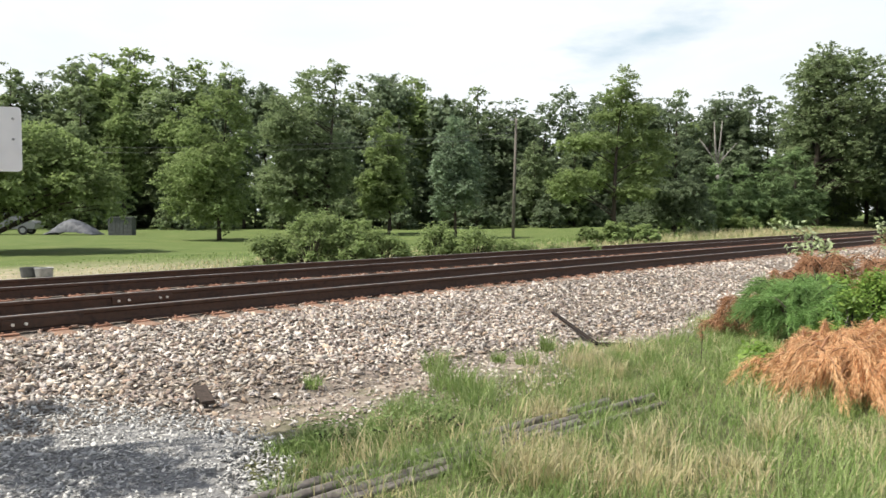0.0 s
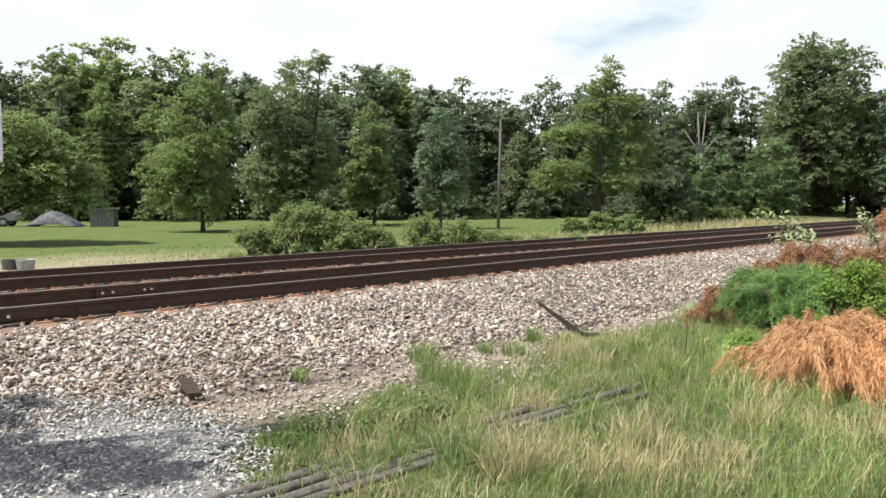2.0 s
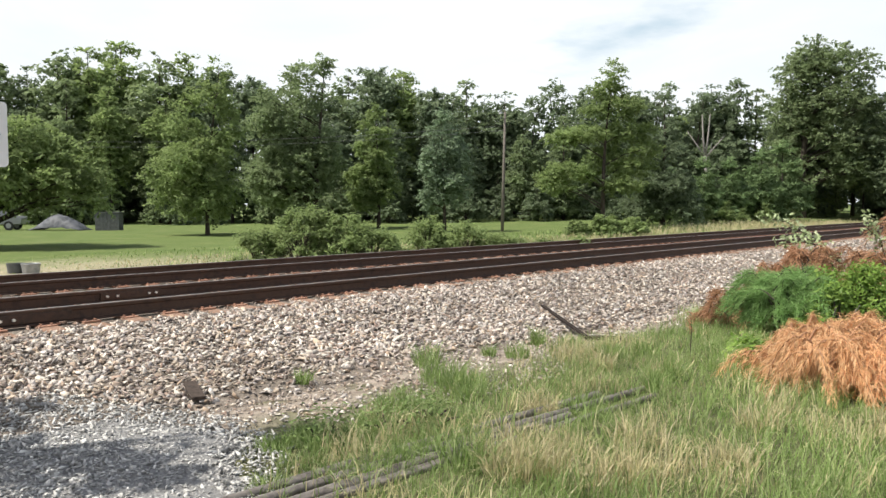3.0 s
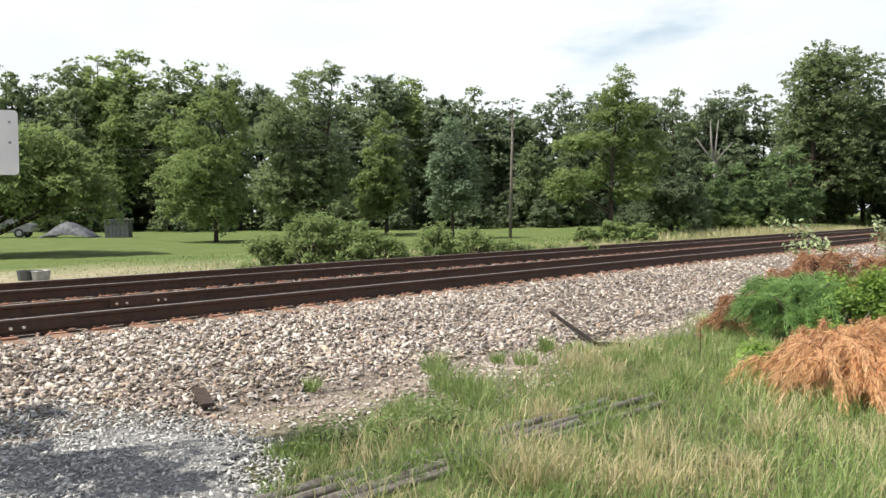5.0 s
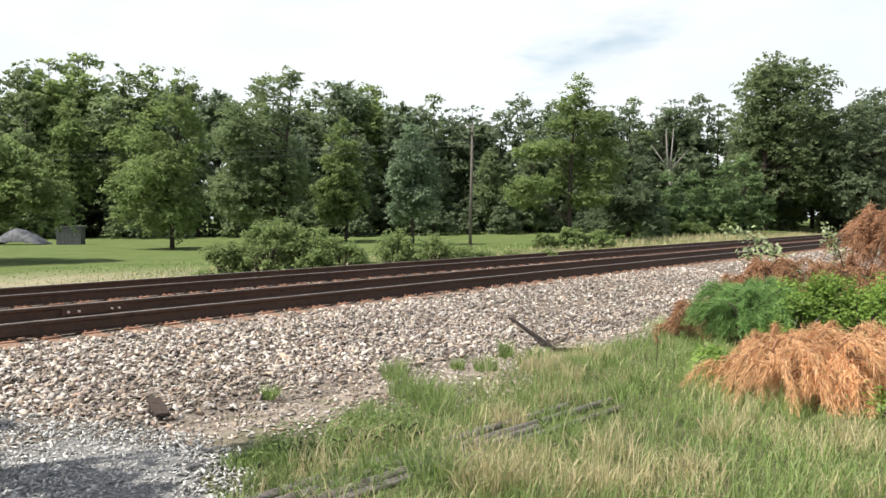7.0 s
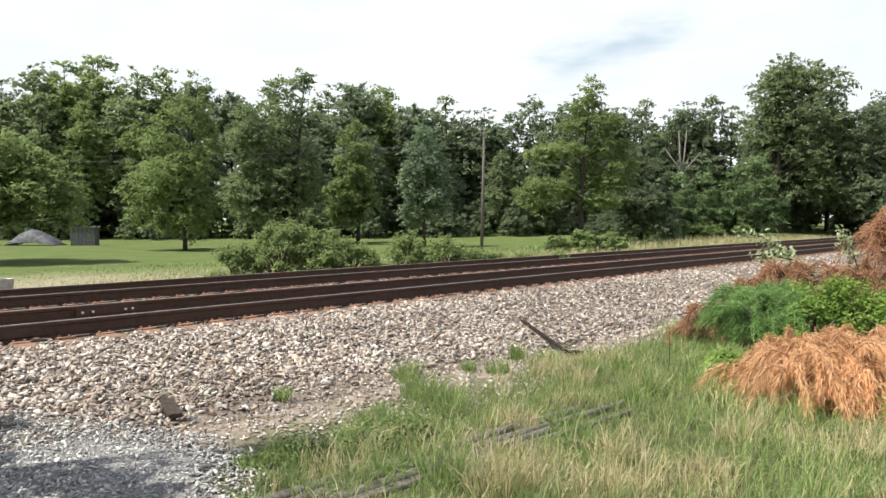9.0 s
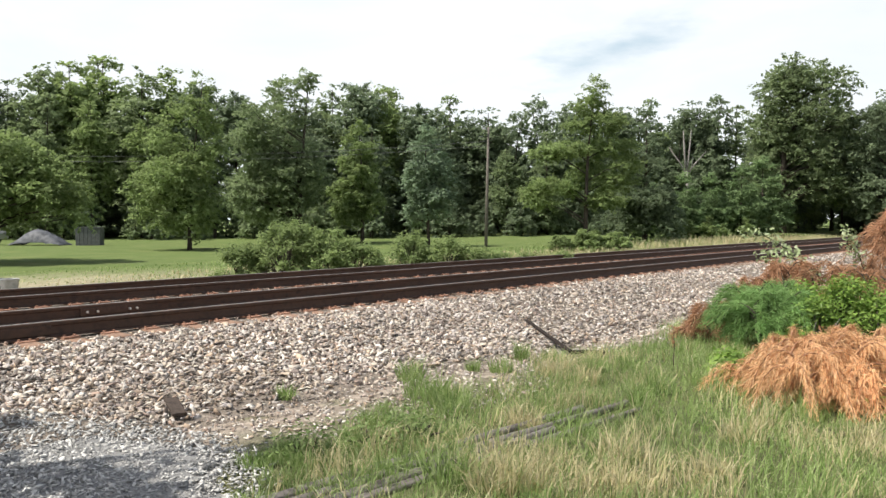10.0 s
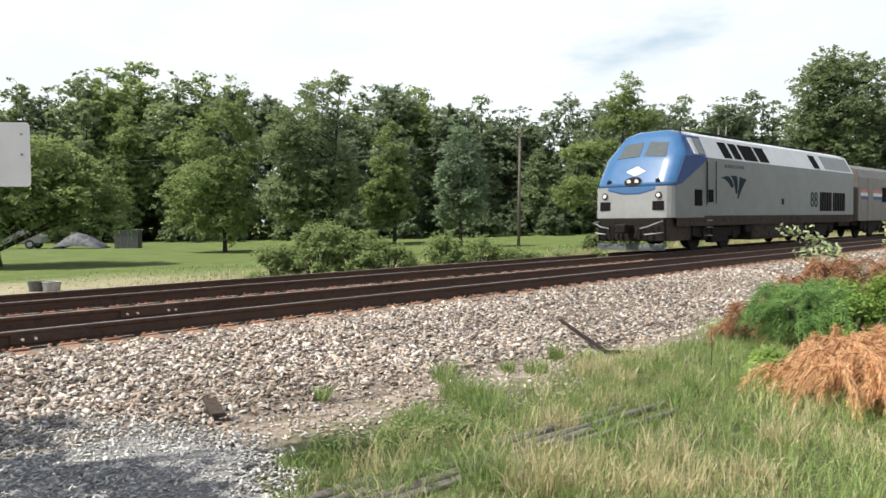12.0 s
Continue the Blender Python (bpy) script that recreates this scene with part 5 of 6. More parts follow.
def build_pole():
    pole = thing("utility_pole", pose(4.25, 50, -0.1, 0, 1.2, 0), "slim weathered timber pole with a lamp bracket", "utility pole")
    bm = bmesh.new()
    tube(bm, [(0, 0, -0.2), (0, 0, 4), (0, 0, 7.9)], [0.11, 0.095, 0.07], 10)
    part("shaft", bm, M_POLE, pole, smooth=True)
    bm = bmesh.new()
    tube(bm, [(0, 0, 7.6), (-0.15, -0.1, 7.85), (-0.3, -0.2, 7.85)], 0.02, 6)
    tube(bm, [(-0.3, -0.2, 7.86), (-0.3, -0.2, 7.72)], [0.09, 0.13], 10)
    part("lamp", bm, M_GALV, pole)
    for (x0, y0, z0), (x1, y1, z1) in (((4.3, 50, 6.9), (-42, 56, 7.0)), ((4.3, 50, 6.6), (-42, 56, 6.6))):
        bm = bmesh.new()
        tube(bm, [(x0 + (x1 - x0) * f, y0 + (y1 - y0) * f, z0 + (z1 - z0) * f - 3.2 * f * (1 - f)) for f in [i / 16 for i in range(17)]], 0.010, 5)
        tagged(part("cable", bm, M_WIRE), "grey overhead cable hung from the pole", "cable", "overhead cables")


build_pole()


def build_tub(x, y, r, h, turn, label, mat):
    tub = thing("wash_tub", pose(x, y, float(ground_z(x, y)), 0, 0, turn), label, "tub")
    bm = bmesh.new()
    tube(bm, [(0, 0, 0), (0, 0, h * 0.5), (0, 0, h)], [r * 0.86, r * 0.94, r], 20, cap=False)
    tube(bm, [(0, 0, h), (0, 0, 0.03)], [r * 0.96, r * 0.84], 20, cap=False)
    bmesh.ops.create_circle(bm, cap_ends=True, segments=20, radius=r * 0.86, matrix=Matrix.Translation((0, 0, 0.02)))
    part("bowl", bm, mat, tub, smooth=True)
    bm = bmesh.new()
    tube(bm, [(r * math.cos(k * math.pi / 10), r * math.sin(k * math.pi / 10), h) for k in range(21)], 0.014, 6)
    part("rim", bm, mat, tub)


build_tub(-11.95, 21.9, 0.24, 0.27, 0, "dark metal tub standing by the dirt track", M_BOARDS)
build_tub(-11.47, 21.8, 0.25, 0.27, 30, "galvanised metal tub standing by the dirt track", M_GALV)


def build_pickup():
    x, y = -35.2, 61
    car = thing("pickup_truck", pose(x, y, float(ground_z(x, y)), 0, 0, 8), "pale silver pickup truck parked under trees", "truck")
    bm = bmesh.new()
    prof = [(-2.6, 0.45), (2.6, 0.45), (2.65, 0.9), (2.45, 1.08), (1.2, 1.16), (0.55, 1.75), (-0.85, 1.78), (-1.0, 1.15), (-2.6, 1.12)]
    a = [bm.verts.new((px, -0.9, pz)) for px, pz in prof]
    b = [bm.verts.new((px, 0.9, pz)) for px, pz in prof]
    for i in range(len(prof)):
        j = (i + 1) % len(prof)
        bm.faces.new((a[i], a[j], b[j], b[i]))
    bm.faces.new(a[::-1])
    bm.faces.new(b)
    bmesh.ops.bevel(bm, geom=bm.edges[:], offset=0.05, segments=2, affect="EDGES", profile=0.5, clamp_overlap=True)
    part("body", bm, M_CAR, car)
    for x0, x1 in ((0.05, 0.95), (-0.8, -0.05)):
        bm = bmesh.new()
        box(bm, x0, min(x1, 0.62), -0.912, -0.9, 1.2, 1.64, 0.004)
        part("window", bm, M_GLASS, car)
    for wx in (-1.65, 1.7):
        for wy in (-0.8, 0.8):
            bm = bmesh.new()
            tube(bm, [(wx, wy - 0.11, 0.36), (wx, wy + 0.11, 0.36)], 0.36, 16)
            w = part("wheel", bm, M_TYRE, car)
            bm = bmesh.new()
            tube(bm, [(wx, wy - 0.118, 0.36), (wx, wy + 0.118, 0.36)], 0.2, 12)
            part("rim", bm, M_GALV, w)


build_pickup()


def build_tarp():
    x, y = -29.4, 60.5
    bm = bmesh.new()
    bmesh.ops.create_grid(bm, x_segments=28, y_segments=14, size=1)
    for v in bm.verts:
        u, w = v.co.x, v.co.y
        top = 0.95 * (1 - abs(u) ** 2.4) * (1 - 0.75 * abs(w) ** 3) + 0.28 * math.exp(-((u + 0.1) / 0.35) ** 2) * (1 - w * w)
        v.co = Vector((u * 2.1, w * 0.95, max(0.02, top + 0.10 * noise.noise((u * 5, w * 4, 2)))))
    bmesh.ops.solidify(bm, geom=bm.faces[:], thickness=0.01)
    ob = part("covered_boat", bm, M_TARP, smooth=True)
    ob.matrix_basis = pose(x, y, float(ground_z(x, y)), 0, 0, -6)
    tagged(ob, "silver tarpaulin draped over a parked boat", "tarpaulin")


build_tarp()


def build_crate():
    x, y = -25.4, 60
    c = thing("storage_bin", pose(x, y, float(ground_z(x, y)), 0, 0, 4), "dark grey boarded bin at the wood's edge", "bin")
    for k in range(6):
        bm = bmesh.new()
        box(bm, -0.9 + k * 0.3, -0.61 + k * 0.3, -0.5, 0.5, 0, 1.35, 0.01)
        part("plank", bm, M_BOARDS, c)
    bm = bmesh.new()
    box(bm, -0.95, 0.95, -0.55, 0.55, 1.352, 1.41, 0.01)
    part("lid", bm, M_BOARDS, c)


build_crate()


# ---- the train ----
def panel(bm, pts, y, thick=0.006):
    """A thin plate on the side wall: (x, z) outline at y, standing proud outwards."""
    s = 1 if y > 0 else -1
    a = [bm.verts.new((x, y, z)) for x, z in pts]
    b = [bm.verts.new((x, y + s * thick, z)) for x, z in pts]
    n = len(pts)
    bm.faces.new(a)
    bm.faces.new(b)
    for i in range(n):
        bm.faces.new((a[i], a[(i + 1) % n], b[(i + 1) % n], b[i]))


HALF = 1.52          # half the body's width
SILL, EAVE, TOP = 1.28, 3.32, 4.12


def slope_y(z):
    return HALF - (z - EAVE) / (TOP - EAVE) * 0.42


def nose_ring(z):
    """Front outline of the cab at height z: the front's x and half width, and where it meets the flat side."""
    xf = float(np.interp(z, (0.9, 2.28, 3.3, 4.12, 4.36), (0.0, -0.06, -0.78, -1.45, -1.9)))
    wf = float(np.interp(z, (0.9, 2.28, 3.3, 4.12, 4.36), (1.34, 1.34, 1.22, 0.94, 0.5)))
    hw = HALF if z <= EAVE else (slope_y(z) if z <= TOP else 0.62)
    return xf, wf, hw


def sloped_panel(bm, x0, x1, z0, z1, side, lean=0.0, lift=0.008):
    """A plate on the leaning upper side."""
    vs = []
    for out in (0.0, lift):
        for x, z in ((x0, z0), (x1, z0), (x1 + lean, z1), (x0 + lean, z1)):
            vs.append(bm.verts.new((x, side * (slope_y(z) + out), z + out * 0.5)))
    bm.faces.new(vs[:4])
    bm.faces.new(vs[4:])
    for i in range(4):
        j = (i + 1) % 4
        bm.faces.new((vs[i], vs[j], vs[4 + j], vs[4 + i]))


def front_point(y, z, out):
    """A point on the cab's front at width y and height z, lifted outwards."""
    xf, wf, hw = nose_ring(z)
    dx = float(np.interp(z, (0.9, 2.28, 3.3, 4.12), (1.0, 0.9, 0.8, 0.75)))
    return Vector((xf + out * dx, y, z + out * (1 - dx)))


def front_plate(bm, outline, out=0.012, back=-0.02):
    a = [bm.verts.new(front_point(y, z, back)) for y, z in outline]
    b = [bm.verts.new(front_point(y, z, out)) for y, z in outline]
    n = len(outline)
    bm.faces.new(a)
    bm.faces.new(b)
    for i in range(n):
        bm.faces.new((a[i], a[(i + 1) % n], b[(i + 1) % n], b[i]))


def ring_loft(bm, zs, back):
    rings = []
    for z in zs:
        xf, wf, hw = nose_ring(z)
        xs = min(-0.16, xf - 0.14)
        rings.append([bm.verts.new(p) for p in ((back, -hw, z), (xs - 0.12, -hw, z), (xs, -(wf * 0.35 + hw * 0.65), z), (xf - 0.03, -wf, z), (xf, -wf * 0.7, z), (xf, wf * 0.7, z), (xf - 0.03, wf, z),
                                                (xs, wf * 0.35 + hw * 0.65, z), (xs - 0.12, hw, z), (back, hw, z))])
    for r0, r1 in zip(rings, rings[1:]):
        for i in range(len(r0) - 1):
            bm.faces.new((r0[i], r0[i + 1], r1[i + 1], r1[i]))
    bm.faces.new(rings[0][::-1])
    bm.faces.new(rings[-1])
    bm.faces.new([r[0] for r in rings] + [r[-1] for r in rings[::-1]])


def build_truck(parent, x, axles):
    bm = bmesh.new()
    for y in (-1.12, 1.12):
        box(bm, x - 2.0, x + 2.0, y - 0.09, y + 0.09, 0.50, 1.0, 0.03)
        box(bm, x - 0.75, x + 0.75, y - 0.16, y + 0.13, 0.28, 0.9, 0.05)
        for a in axles:
            box(bm, x + a - 0.2, x + a + 0.2, y - 0.14, y + 0.14, 0.38, 0.72, 0.04)
    box(bm, x - 0.3, x + 0.3, -1.1, 1.1, 0.45, 0.95, 0.04)
    tr = part("truck_frame", bm, M_BLACK, parent, "sooty black truck frame")
    for a in axles:
        for y in (-0.755, 0.755):
            bm = bmesh.new()
            tube(bm, [(x + a, y - 0.06, 0.51), (x + a, y + 0.06, 0.51)], 0.51, 24)
            tube(bm, [(x + a, y - 0.09, 0.51), (x + a, y + 0.09, 0.51)], 0.14, 12)
            part("wheel", bm, M_BLACK, tr)


def build_locomotive():
    loco = thing("locomotive", Matrix(), "silver-grey passenger diesel locomotive with a blue sloping cab", "locomotive")
    # hull
    bm = bmesh.new()
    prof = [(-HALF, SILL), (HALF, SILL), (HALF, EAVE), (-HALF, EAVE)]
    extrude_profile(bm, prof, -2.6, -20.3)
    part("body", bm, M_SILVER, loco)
    bm = bmesh.new()
    prof = [(-HALF, EAVE + 0.002), (HALF, EAVE + 0.002), (slope_y(TOP), TOP), (0.62, 4.30), (0, 4.34), (-0.62, 4.30), (-slope_y(TOP), TOP)]
    extrude_profile(bm, prof, -2.6, -20.3)
    part("roof", bm, M_WHITE, loco, "white upper sides and roof")
    # the nose's lighter silver has the sunlight on it in its colour
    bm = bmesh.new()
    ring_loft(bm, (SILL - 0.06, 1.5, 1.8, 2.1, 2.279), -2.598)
    part("nose", bm, M_SILVER_LIT, loco, "silver nose, sunlight put into its colour", smooth=False)
    bm = bmesh.new()
    ring_loft(bm, (2.281, 2.45, 2.6, 2.8, 2.95, 3.15, 3.3, 3.45, 3.6, 3.85, 4.0, 4.12, 4.22, 4.30), -2.598)
    cab = part("cab", bm, M_BLUE, loco, "glossy blue sloping cab front", smooth=True)
    for side in (-1, 1):
        y = side * (HALF + 0.001)
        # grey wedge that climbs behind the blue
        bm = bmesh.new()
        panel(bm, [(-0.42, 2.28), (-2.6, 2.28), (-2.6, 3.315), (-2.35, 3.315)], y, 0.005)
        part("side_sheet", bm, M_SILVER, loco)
        # the nose's flank, back in the shaded side's darker silver
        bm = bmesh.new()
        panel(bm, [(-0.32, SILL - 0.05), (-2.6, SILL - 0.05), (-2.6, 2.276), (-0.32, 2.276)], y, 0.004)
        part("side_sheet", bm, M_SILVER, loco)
        bm = bmesh.new()
        panel(bm, [(-0.36, 2.30), (-0.8, 2.36), (-3.0, 3.315), (-1.06, 3.315), (-0.66, 2.75), (-0.40, 2.42)], y, 0.009)
        part("side_flash", bm, M_NAVY, loco, "dark blue side flash")
        bm = bmesh.new()
        sloped_panel(bm, -2.75, -1.16, EAVE + 0.01, TOP - 0.04, side, -0.40, 0.006)
        part("side_flash", bm, M_NAVY, loco, "dark blue side flash")
        bm = bmesh.new()
        sloped_panel(bm, -3.3, -2.84, EAVE + 0.012, TOP - 0.06, side, -0.1, 0.009)
        part("side_sheet", bm, M_WHITE, loco)
        # openings of the upper side
        bm = bmesh.new()
        sloped_panel(bm, -2.8, -2.14, EAVE + 0.10, TOP - 0.12, side, 0.0, 0.014)
        part("cab_window", bm, M_GLASS, cab, "dark cab side window")
        bm = bmesh.new()
        sloped_panel(bm, -2.06, -1.84, EAVE + 0.06, TOP - 0.16, side, 0.0, 0.06)
        part("mirror", bm, M_WHITE, cab, "pale folding mirror")
        for x0, x1 in ((-4.42, -5.15), (-5.4, -6.1), (-6.3, -7.7), (-7.9, -8.9), (-14.4, -15.2)):
            bm = bmesh.new()
            sloped_panel(bm, x0, x1, EAVE + 0.06, TOP - 0.14, side, 0.06, 0.012)
            part("air_intake", bm, M_VOID, loco, "dark slanted intake opening")
        bm = bmesh.new()
        sloped_panel(bm, -16.0, -20.0, EAVE + 0.08, TOP - 0.1, side, 0.0, 0.010)
        part("rear_panel", bm, M_SILVER, loco)
        # doors, windows and grilles of the flat side
        bm = bmesh.new()
        panel(bm, [(-2.78, 1.6), (-3.42, 1.6), (-3.42, 3.28), (-2.78, 3.28)], y, 0.02)
        door = part("cab_door", bm, M_SILVER, loco, "cab side door")
        bm = bmesh.new()
        panel(bm, [(-2.88, 1.75), (-3.32, 1.75), (-3.32, 2.2), (-2.88, 2.2)], side * (HALF + 0.022), 0.006)
        part("door_window", bm, M_VOID, door)
        for x in (-2.73, -3.47):
            bm = bmesh.new()
            tube(bm, [(x, side * (HALF + 0.06), 1.7), (x, side * (HALF + 0.06), 3.2)], 0.018, 6)
            part("grab_rail", bm, M_BLACK, door)
        bm = bmesh.new()
        panel(bm, [(-1.80, 1.62), (-2.42, 1.62), (-2.42, 2.18), (-1.80, 2.18)], y, 0.012)
        part("side_hatch", bm, M_VOID, loco, "dark square hatch")
        for x0, x1 in ((-15.1, -16.8), (-17.0, -18.9)):
            g = bmesh.new()
            panel(g, [(x0, 1.45), (x1, 1.45), (x1, 2.32), (x0, 2.32)], y, 0.008)
            gr = part("grille", g, M_VOID, loco, "black radiator grille")
            for k in range(5):
                xx = x0 + (x1 - x0) * (k + 0.5) / 5
                g = bmesh.new()
                box(g, xx - 0.012, xx + 0.012, min(y + side * 0.008, y + side * 0.03), max(y + side * 0.008, y + side * 0.03), 1.45, 2.32)
                part("slat", g, M_BOARDS, gr)
        bm = bmesh.new()
        panel(bm, [(-10.2, 1.72), (-10.45, 1.72), (-10.45, 1.96), (-10.2, 1.96)], y, 0.01)
        part("fuel_cap", bm, M_BLACK, loco)
        # plain swept device: three blades that gather at the foot
        for a, b, f0, f1 in ((0.0, 0.27, 0.0, 0.66), (0.36, 0.62, 0.0, 0.86), (0.72, 1.0, 0.0, 1.0)):
            def sweep(u, f):
                sx, sz = 3.95 + 2.45 * u, 2.60 + 0.16 * math.sin(2.6 * u + 0.3)
                cx, cz = sx + 0.95 * (1 - u) - 0.35 * u, sz - 0.04 - 0.18 * u
                ex, ez = 5.25 + 0.36 * u, 1.90
                return (-(sx * (1 - f) ** 2 + 2 * cx * f * (1 - f) + ex * f * f), sz * (1 - f) ** 2 + 2 * cz * f * (1 - f) + ez * f * f)
            fs = [f0 + (f1 - f0) * k / 6 for k in range(7)]
            bm = bmesh.new()
            panel(bm, [sweep(a, f) for f in fs] + [sweep(b, f) for f in fs[::-1]], y, 0.006)
            part("marking", bm, M_LOGO, loco, "dark swept marking")
        for k in range(6):
            bm = bmesh.new()
            x = -4.35 - k * 0.31
            panel(bm, [(x, 3.02), (x - 0.22, 3.02), (x - 0.22, 3.14), (x, 3.14)], y, 0.005)
            part("marking_bar", bm, M_BOARDS, loco)
        # fleet number
        cu = bpy.data.curves.new("number", "FONT")
        cu.body, cu.size, cu.extrude, cu.align_x = "88", 0.98, 0.003, "CENTER"
        cu.materials.append(M_LOGO)
        o = new("number", cu)
        o.parent = loco
        o.matrix_basis = pose(-14.3, side * (HALF + 0.006), 1.64, 90, 0, 0 if side < 0 else 180)
        tagged(o, "dark fleet number")
        # skirt and steps
        bm = bmesh.new()
        box(bm, -1.9, -0.12, side * 1.30 - 0.04, side * 1.30 + 0.04, 0.42, SILL, 0.02)
        part("skirt", bm, M_GRIME, loco)
        for z in (0.55, 0.85, 1.1, 1.38):
            bm = bmesh.new()
            box(bm, -3.32, -2.88, side * 1.46 - 0.06, side * 1.46 + 0.06, z, z + 0.03, 0.005)
            part("step", bm, M_GALV, loco)
    # the front
    for sgn in (-1, 1):
        bm = bmesh.new()
        front_plate(bm, [(sgn * 0.10, 3.36), (sgn * 0.95, 3.30), (sgn * 0.84, 3.82), (sgn * 0.12, 3.88)], 0.016)
        part("windscreen", bm, M_SCREEN, cab, "dark windscreen")
        for y, z, r, mat, lab in ((1.05, 1.98, 0.115, M_HEADLIGHT, "lit ditch light"), (0.15, 2.46, 0.12, M_HEADLIGHT, "headlight lens"), (0.95, 2.46, 0.09, M_BLACK, "marker light")):
            bm = bmesh.new()
            tube(bm, [front_point(sgn * y, z, -0.02), front_point(sgn * y, z, 0.034)], r, 16)
            h = part("lamp_ring", bm, M_BLACK, loco)
            bm = bmesh.new()
            tube(bm, [front_point(sgn * y, z, 0.02), front_point(sgn * y, z, 0.046)], r * 0.62, 16)
            part("lens", bm, mat, h, lab)
        bm = bmesh.new()
        front_plate(bm, [(sgn * 0.82, 1.48), (sgn * 1.24, 1.48), (sgn * 1.24, 1.78), (sgn * 0.82, 1.78)])
        part("front_hatch", bm, M_VOID, loco, "dark recessed front box")
        bm = bmesh.new()
        tube(bm, [(0.05, sgn * 1.25, 1.10), (0.42, sgn * 1.25, 1.06), (0.5, sgn * 0.9, 0.92), (0.45, sgn * 0.6, 0.86)], 0.022, 6)
        tube(bm, [(0.05, sgn * 1.25, 0.72), (0.40, sgn * 1.2, 0.70), (0.42, sgn * 0.75, 0.66)], 0.022, 6)
        part("handrail", bm, M_GALV, loco, "pale front handrail")
        bm = bmesh.new()
        tube(bm, [(0.1, sgn * 0.34, 0.95), (0.35, sgn * 0.36, 0.55), (0.38, sgn * 0.2, 0.36), (0.3, sgn * 0.12, 0.7)], 0.035, 7)
        part("air_hose", bm, M_BLACK, loco)
    bm = bmesh.new()
    front_plate(bm, [(-0.02, 3.0), (0.36, 2.82), (0.06, 2.68), (-0.04, 2.66), (-0.42, 2.82)], 0.012)
    part("front_badge", bm, M_WHITE, cab, "plain white badge")
    bm = bmesh.new()
    front_plate(bm, [(-0.93, 2.285), (-0.93, 2.20), (-0.3, 2.06), (0.3, 2.06), (0.93, 2.20), (0.93, 2.285)], 0.008)
    part("front_chevron", bm, M_BLUE, cab, "blue lower edge of the cab front")
    bm = bmesh.new()
    front_plate(bm, [(-0.93, 2.20), (-0.93, 2.17), (-0.3, 2.03), (0.3, 2.03), (0.93, 2.17), (0.93, 2.20), (0.3, 2.06), (-0.3, 2.06)], 0.011)
    part("front_band", bm, M_NAVY, cab, "dark blue edge band")
    bm = bmesh.new()
    front_plate(bm, [(0.34 * math.cos(k * math.pi / 10), 2.46 + 0.17 * math.sin(k * math.pi / 10)) for k in range(20)], 0.02)
    part("headlight_housing", bm, M_BLACK, cab, "dark oval headlight housing")
    bm = bmesh.new()
    box(bm, -0.5, 0.04, -1.3, 1.3, 0.42, SILL - 0.07, 0.03)
    part("front_beam", bm, M_BLACK, loco)
    bm = bmesh.new()
    for sgn in (-1, 1):
        vs = [bm.verts.new(p) for p in ((0.42, sgn * 0.02, 0.10), (0.05, sgn * 1.32, 0.12), (0.0, sgn * 1.32, 0.34), (0.30, sgn * 0.02, 0.34))]
        bm.faces.new(vs)
    bmesh.ops.solidify(bm, geom=bm.faces[:], thickness=0.03)
    part("snow_plough", bm, M_SILVER, loco, "grey pilot plough")
    bm = bmesh.new()
    box(bm, -0.1, 0.55, -0.13, 0.13, 0.76, 0.98, 0.03)
    box(bm, 0.45, 0.75, -0.2, 0.2, 0.70, 1.02, 0.06)
    part("coupler", bm, M_BLACK, loco)
    # underneath
    bm = bmesh.new()
    box(bm, -13.4, -7.4, -1.40, 1.40, 0.30, SILL - 0.02, 0.10)
    part("fuel_tank", bm, M_GRIME, loco)
    for x0, x1, z in ((-7.3, -6.7, 0.62), (-2.4, -1.95, 0.55), (-14.2, -13.5, 0.55), (-20.2, -18.4, 0.7)):
        bm = bmesh.new()
        box(bm, x0, x1, -1.38, 1.38, z, SILL - 0.004, 0.04)
        part("equipment_box", bm, M_BLACK, loco)
    for side in (-1, 1):
        bm = bmesh.new()
        box(bm, -20.3, -0.5, side * 1.49 - 0.02, side * 1.49 + 0.02, 0.92, SILL - 0.002, 0.004)
        part("side_sill", bm, M_GRIME, loco, "grimy brown side sill")
    bm = bmesh.new()
    box(bm, -20.25, -0.5, -1.1, 1.1, 0.86, SILL - 0.004)
    part("underframe", bm, M_BLACK, loco)
    build_truck(loco, -4.6, (-1.35, 1.35))
    build_truck(loco, -16.2, (-1.35, 1.35))
    for x, w in ((-10.0, 1.0), (-12.4, 1.0), (-17.8, 0.9), (-19.0, 0.9)):
        bm = bmesh.new()
        tube(bm, [(x, 0, 4.3), (x, 0, 4.42)], [w * 0.62, w * 0.55], 20)
        part("roof_fan", bm, M_BLACK, loco)
    for x0, x1 in ((-9.2, -4.2), (-14.6, -13.3), (-17.0, -15.2)):
        bm = bmesh.new()
        box(bm, x0, x1, -0.62, 0.62, 4.28, 4.40, 0.03)
        part("roof_hatch", bm, M_BLACK, loco, "sooty roof hatch")
    for sgn in (-1, 1):
        for x0, y0 in ((0.12, 0.55), (0.1, 0.85), (0.15, 1.1)):
            bm = bmesh.new()
            tube(bm, [(x0 - 0.1, sgn * y0, 0.95), (x0 + 0.16, sgn * y0, 0.8), (x0 + 0.2, sgn * (y0 - 0.06), 0.5), (x0 + 0.08, sgn * (y0 - 0.12), 0.42)], 0.028, 6)
            part("brake_hose", bm, M_VOID, loco)
    bm = bmesh.new()
    box(bm, -20.75, -20.3, -0.75, 0.75, 1.0, 3.4, 0.05)
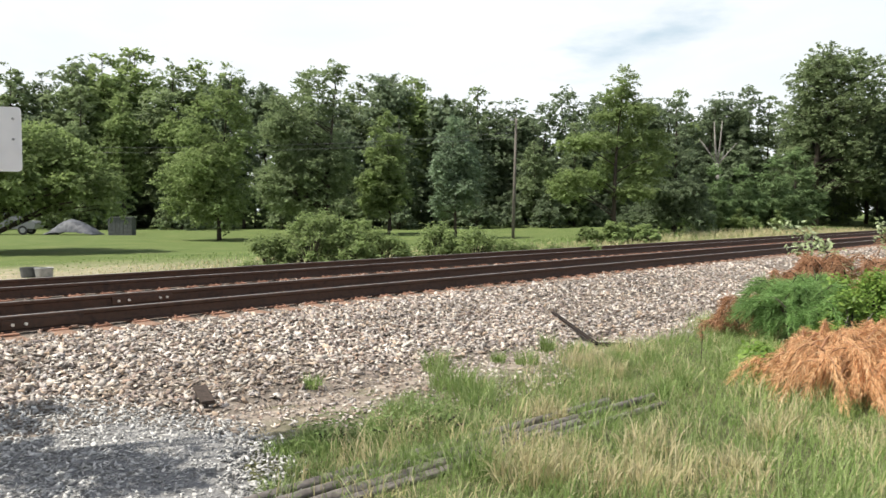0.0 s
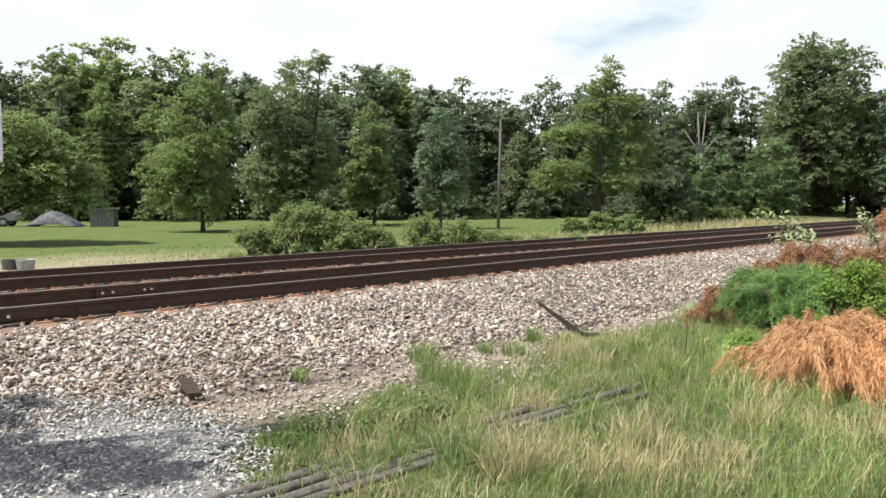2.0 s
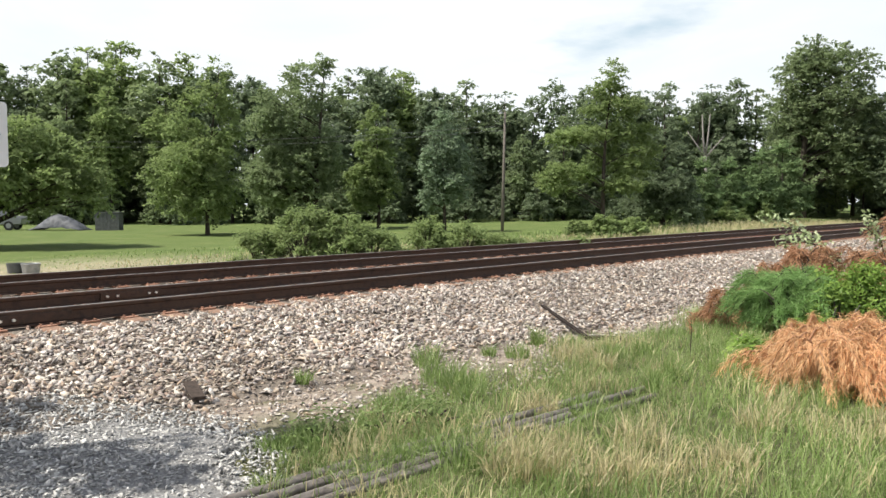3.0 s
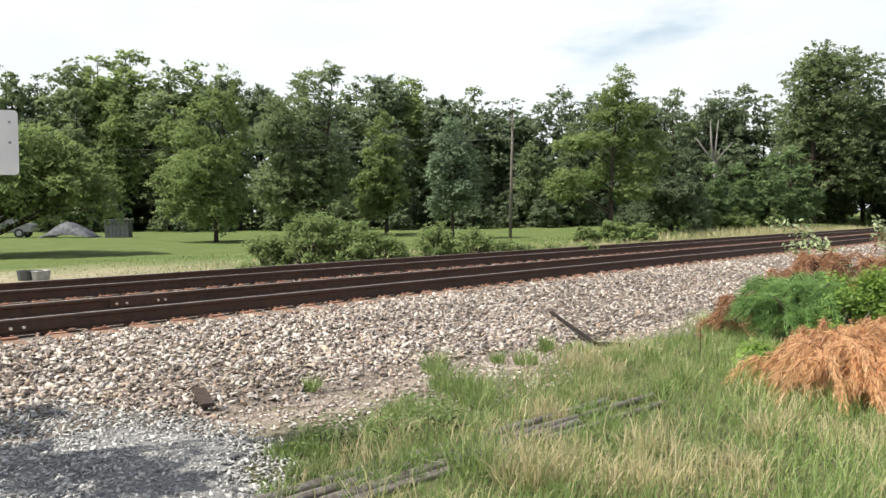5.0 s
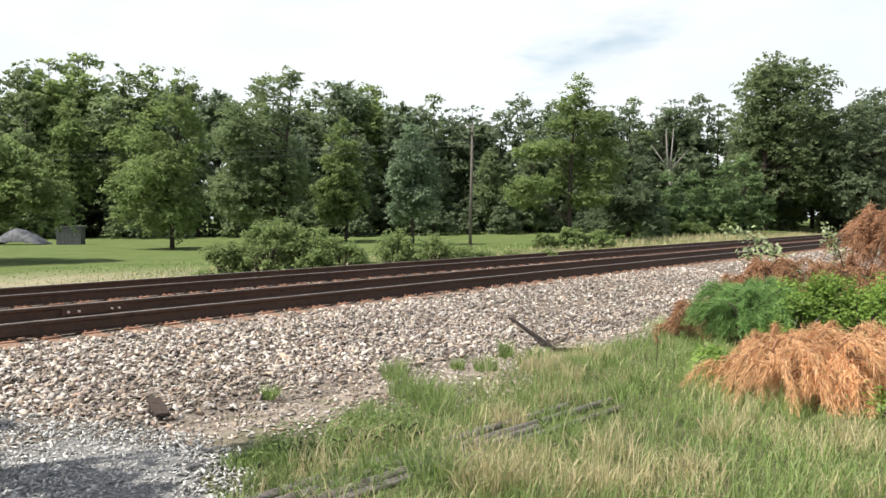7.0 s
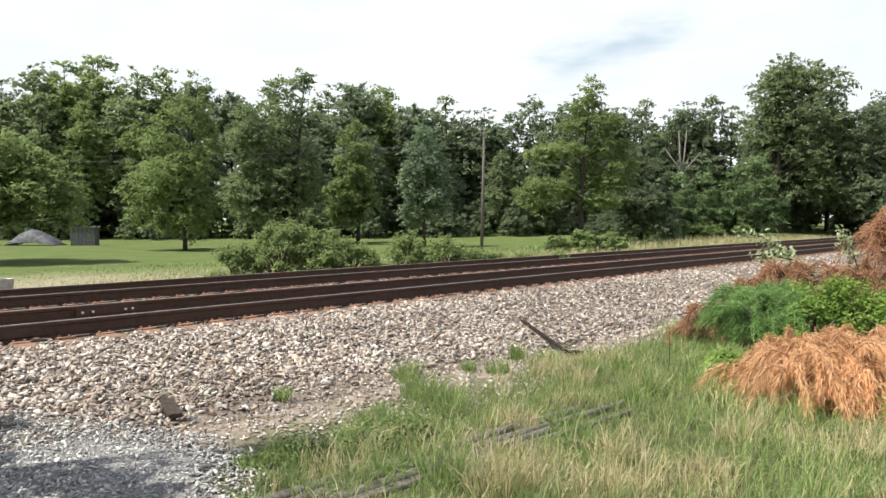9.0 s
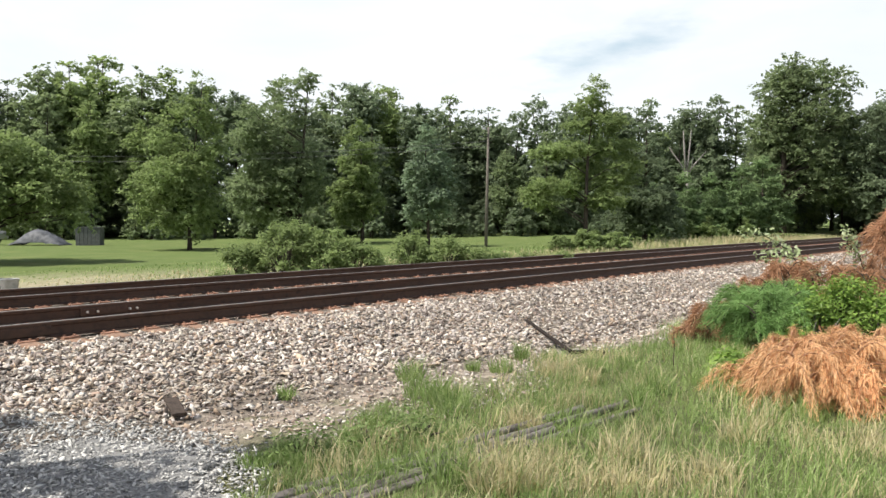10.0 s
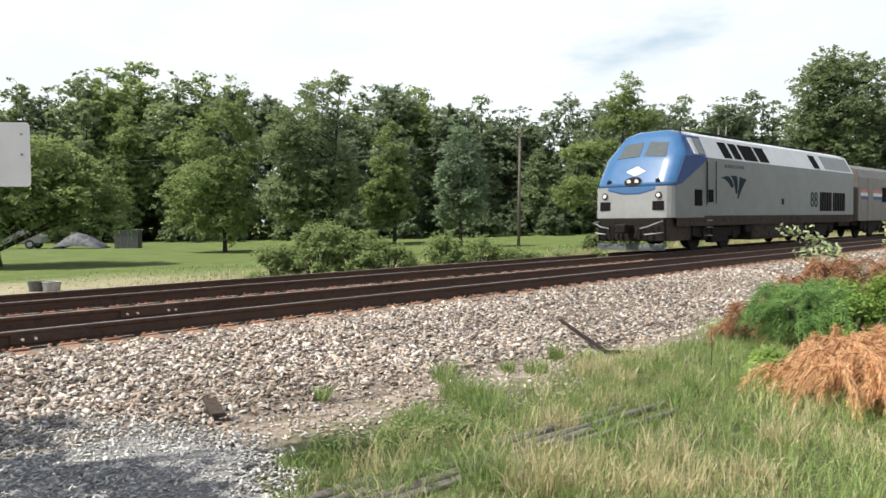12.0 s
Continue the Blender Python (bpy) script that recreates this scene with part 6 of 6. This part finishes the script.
    part("gangway", bm, M_BLACK, loco)
    return loco


def build_coach():
    coach = thing("coach", Matrix(), "stainless passenger coach with red, white and blue stripes", "railway coach", "coaches")
    bm = bmesh.new()
    L = 25.4
    prof = [(-1.52, 0.95), (1.52, 0.95), (1.52, 3.2), (1.36, 3.62), (0.9, 3.86), (0, 3.95), (-0.9, 3.86), (-1.36, 3.62), (-1.52, 3.2)]
    extrude_profile(bm, prof, 0, -L)
    bmesh.ops.bevel(bm, geom=[e for e in bm.edges if abs(e.verts[0].co.x - e.verts[1].co.x) < 0.01], offset=0.05, segments=2, affect="EDGES", profile=0.5)
    part("body", bm, M_COACH, coach)
    for side in (-1, 1):
        y = side * 1.521
        for z0, z1, m, lab in ((2.42, 2.58, M_RED, "red stripe"), (2.24, 2.41, M_WHITE, "white stripe"), (2.06, 2.23, M_NAVY, "blue stripe")):
            bm = bmesh.new()
            panel(bm, [(-0.4, z0), (-L + 0.4, z0), (-L + 0.4, z1), (-0.4, z1)], y, 0.004)
            part("stripe", bm, m, coach, lab)
        for k in range(9):
            z = 1.05 + k * 0.11
            bm = bmesh.new()
            panel(bm, [(-0.3, z), (-L + 0.3, z), (-L + 0.3, z + 0.05), (-0.3, z + 0.05)], y, 0.012)
            part("flute", bm, M_COACH, coach)
        for k in range(10):
            bm = bmesh.new()
            x = -4.2 - k * 2.0
            panel(bm, [(x, 1.95), (x - 1.3, 1.95), (x - 1.3, 2.75), (x, 2.75)], y, 0.016)
            part("window", bm, M_VOID, coach, "dark coach window")
        bm = bmesh.new()
        panel(bm, [(-1.6, 1.0), (-2.5, 1.0), (-2.5, 3.1), (-1.6, 3.1)], y, 0.018)
        part("door", bm, M_COACH, coach)
    bm = bmesh.new()
    box(bm, -L + 0.4, -0.4, -1.1, 1.1, 0.7, 0.94)
    part("underframe", bm, M_BLACK, coach)
    bm = bmesh.new()
    box(bm, -15.5, -9.5, -1.3, 1.3, 0.4, 0.93, 0.05)
    part("equipment_box", bm, M_BLACK, coach)
    bm = bmesh.new()
    box(bm, 0.0, 0.42, -0.72, 0.72, 0.9, 3.3, 0.05)
    part("gangway", bm, M_BLACK, coach)
    build_truck(coach, -3.4, (-1.3, 1.3))
    build_truck(coach, -21.8, (-1.3, 1.3))
    return coach


def proportion(vehicle, along):
    """Bring a vehicle to its true length and height; its wheels stay round."""
    for o in vehicle.children_recursive:
        if o.type != "MESH":
            at = o.matrix_basis.translation
            at.x, at.z = at.x * along, 1.2 + (at.z - 1.2) * 1.02
            o.matrix_basis.translation = at
            continue
        co = np.empty(len(o.data.vertices) * 3, np.float32)
        o.data.vertices.foreach_get("co", co)
        co = co.reshape(-1, 3)
        if o.name.startswith("wheel"):
            co[:, 0] += co[:, 0].mean() * (along - 1)
        else:
            co[:, 0] *= along
        co[:, 2] = np.where(co[:, 2] > 1.2, 1.2 + (co[:, 2] - 1.2) * 1.02, co[:, 2])
        o.data.vertices.foreach_set("co", co.reshape(-1))
        o.data.update()


LOCO = build_locomotive()
COACH = build_coach()
proportion(LOCO, 0.95)
proportion(COACH, 1.0)
COACH_2 = copy_thing(COACH, Matrix())
FRONT = ((0, 362.0), (10.0, 81.3), (10.4, 70.1), (10.8, 58.9), (11.2, 47.5), (11.6, 35.8), (12.0, 23.8))     # seconds, the nose's place along the line


def motions():
    for ob, behind in ((LOCO, 0.0), (COACH, 20.15), (COACH_2, 46.15)):
        rows = []
        for t, s in FRONT:
            x, y = to_world(s + behind, 14.073)
            rows.append((t, pose(x, y, RAIL_TOP, 0, 0, 270 - YAW)))
        walk(ob, rows)


motions()
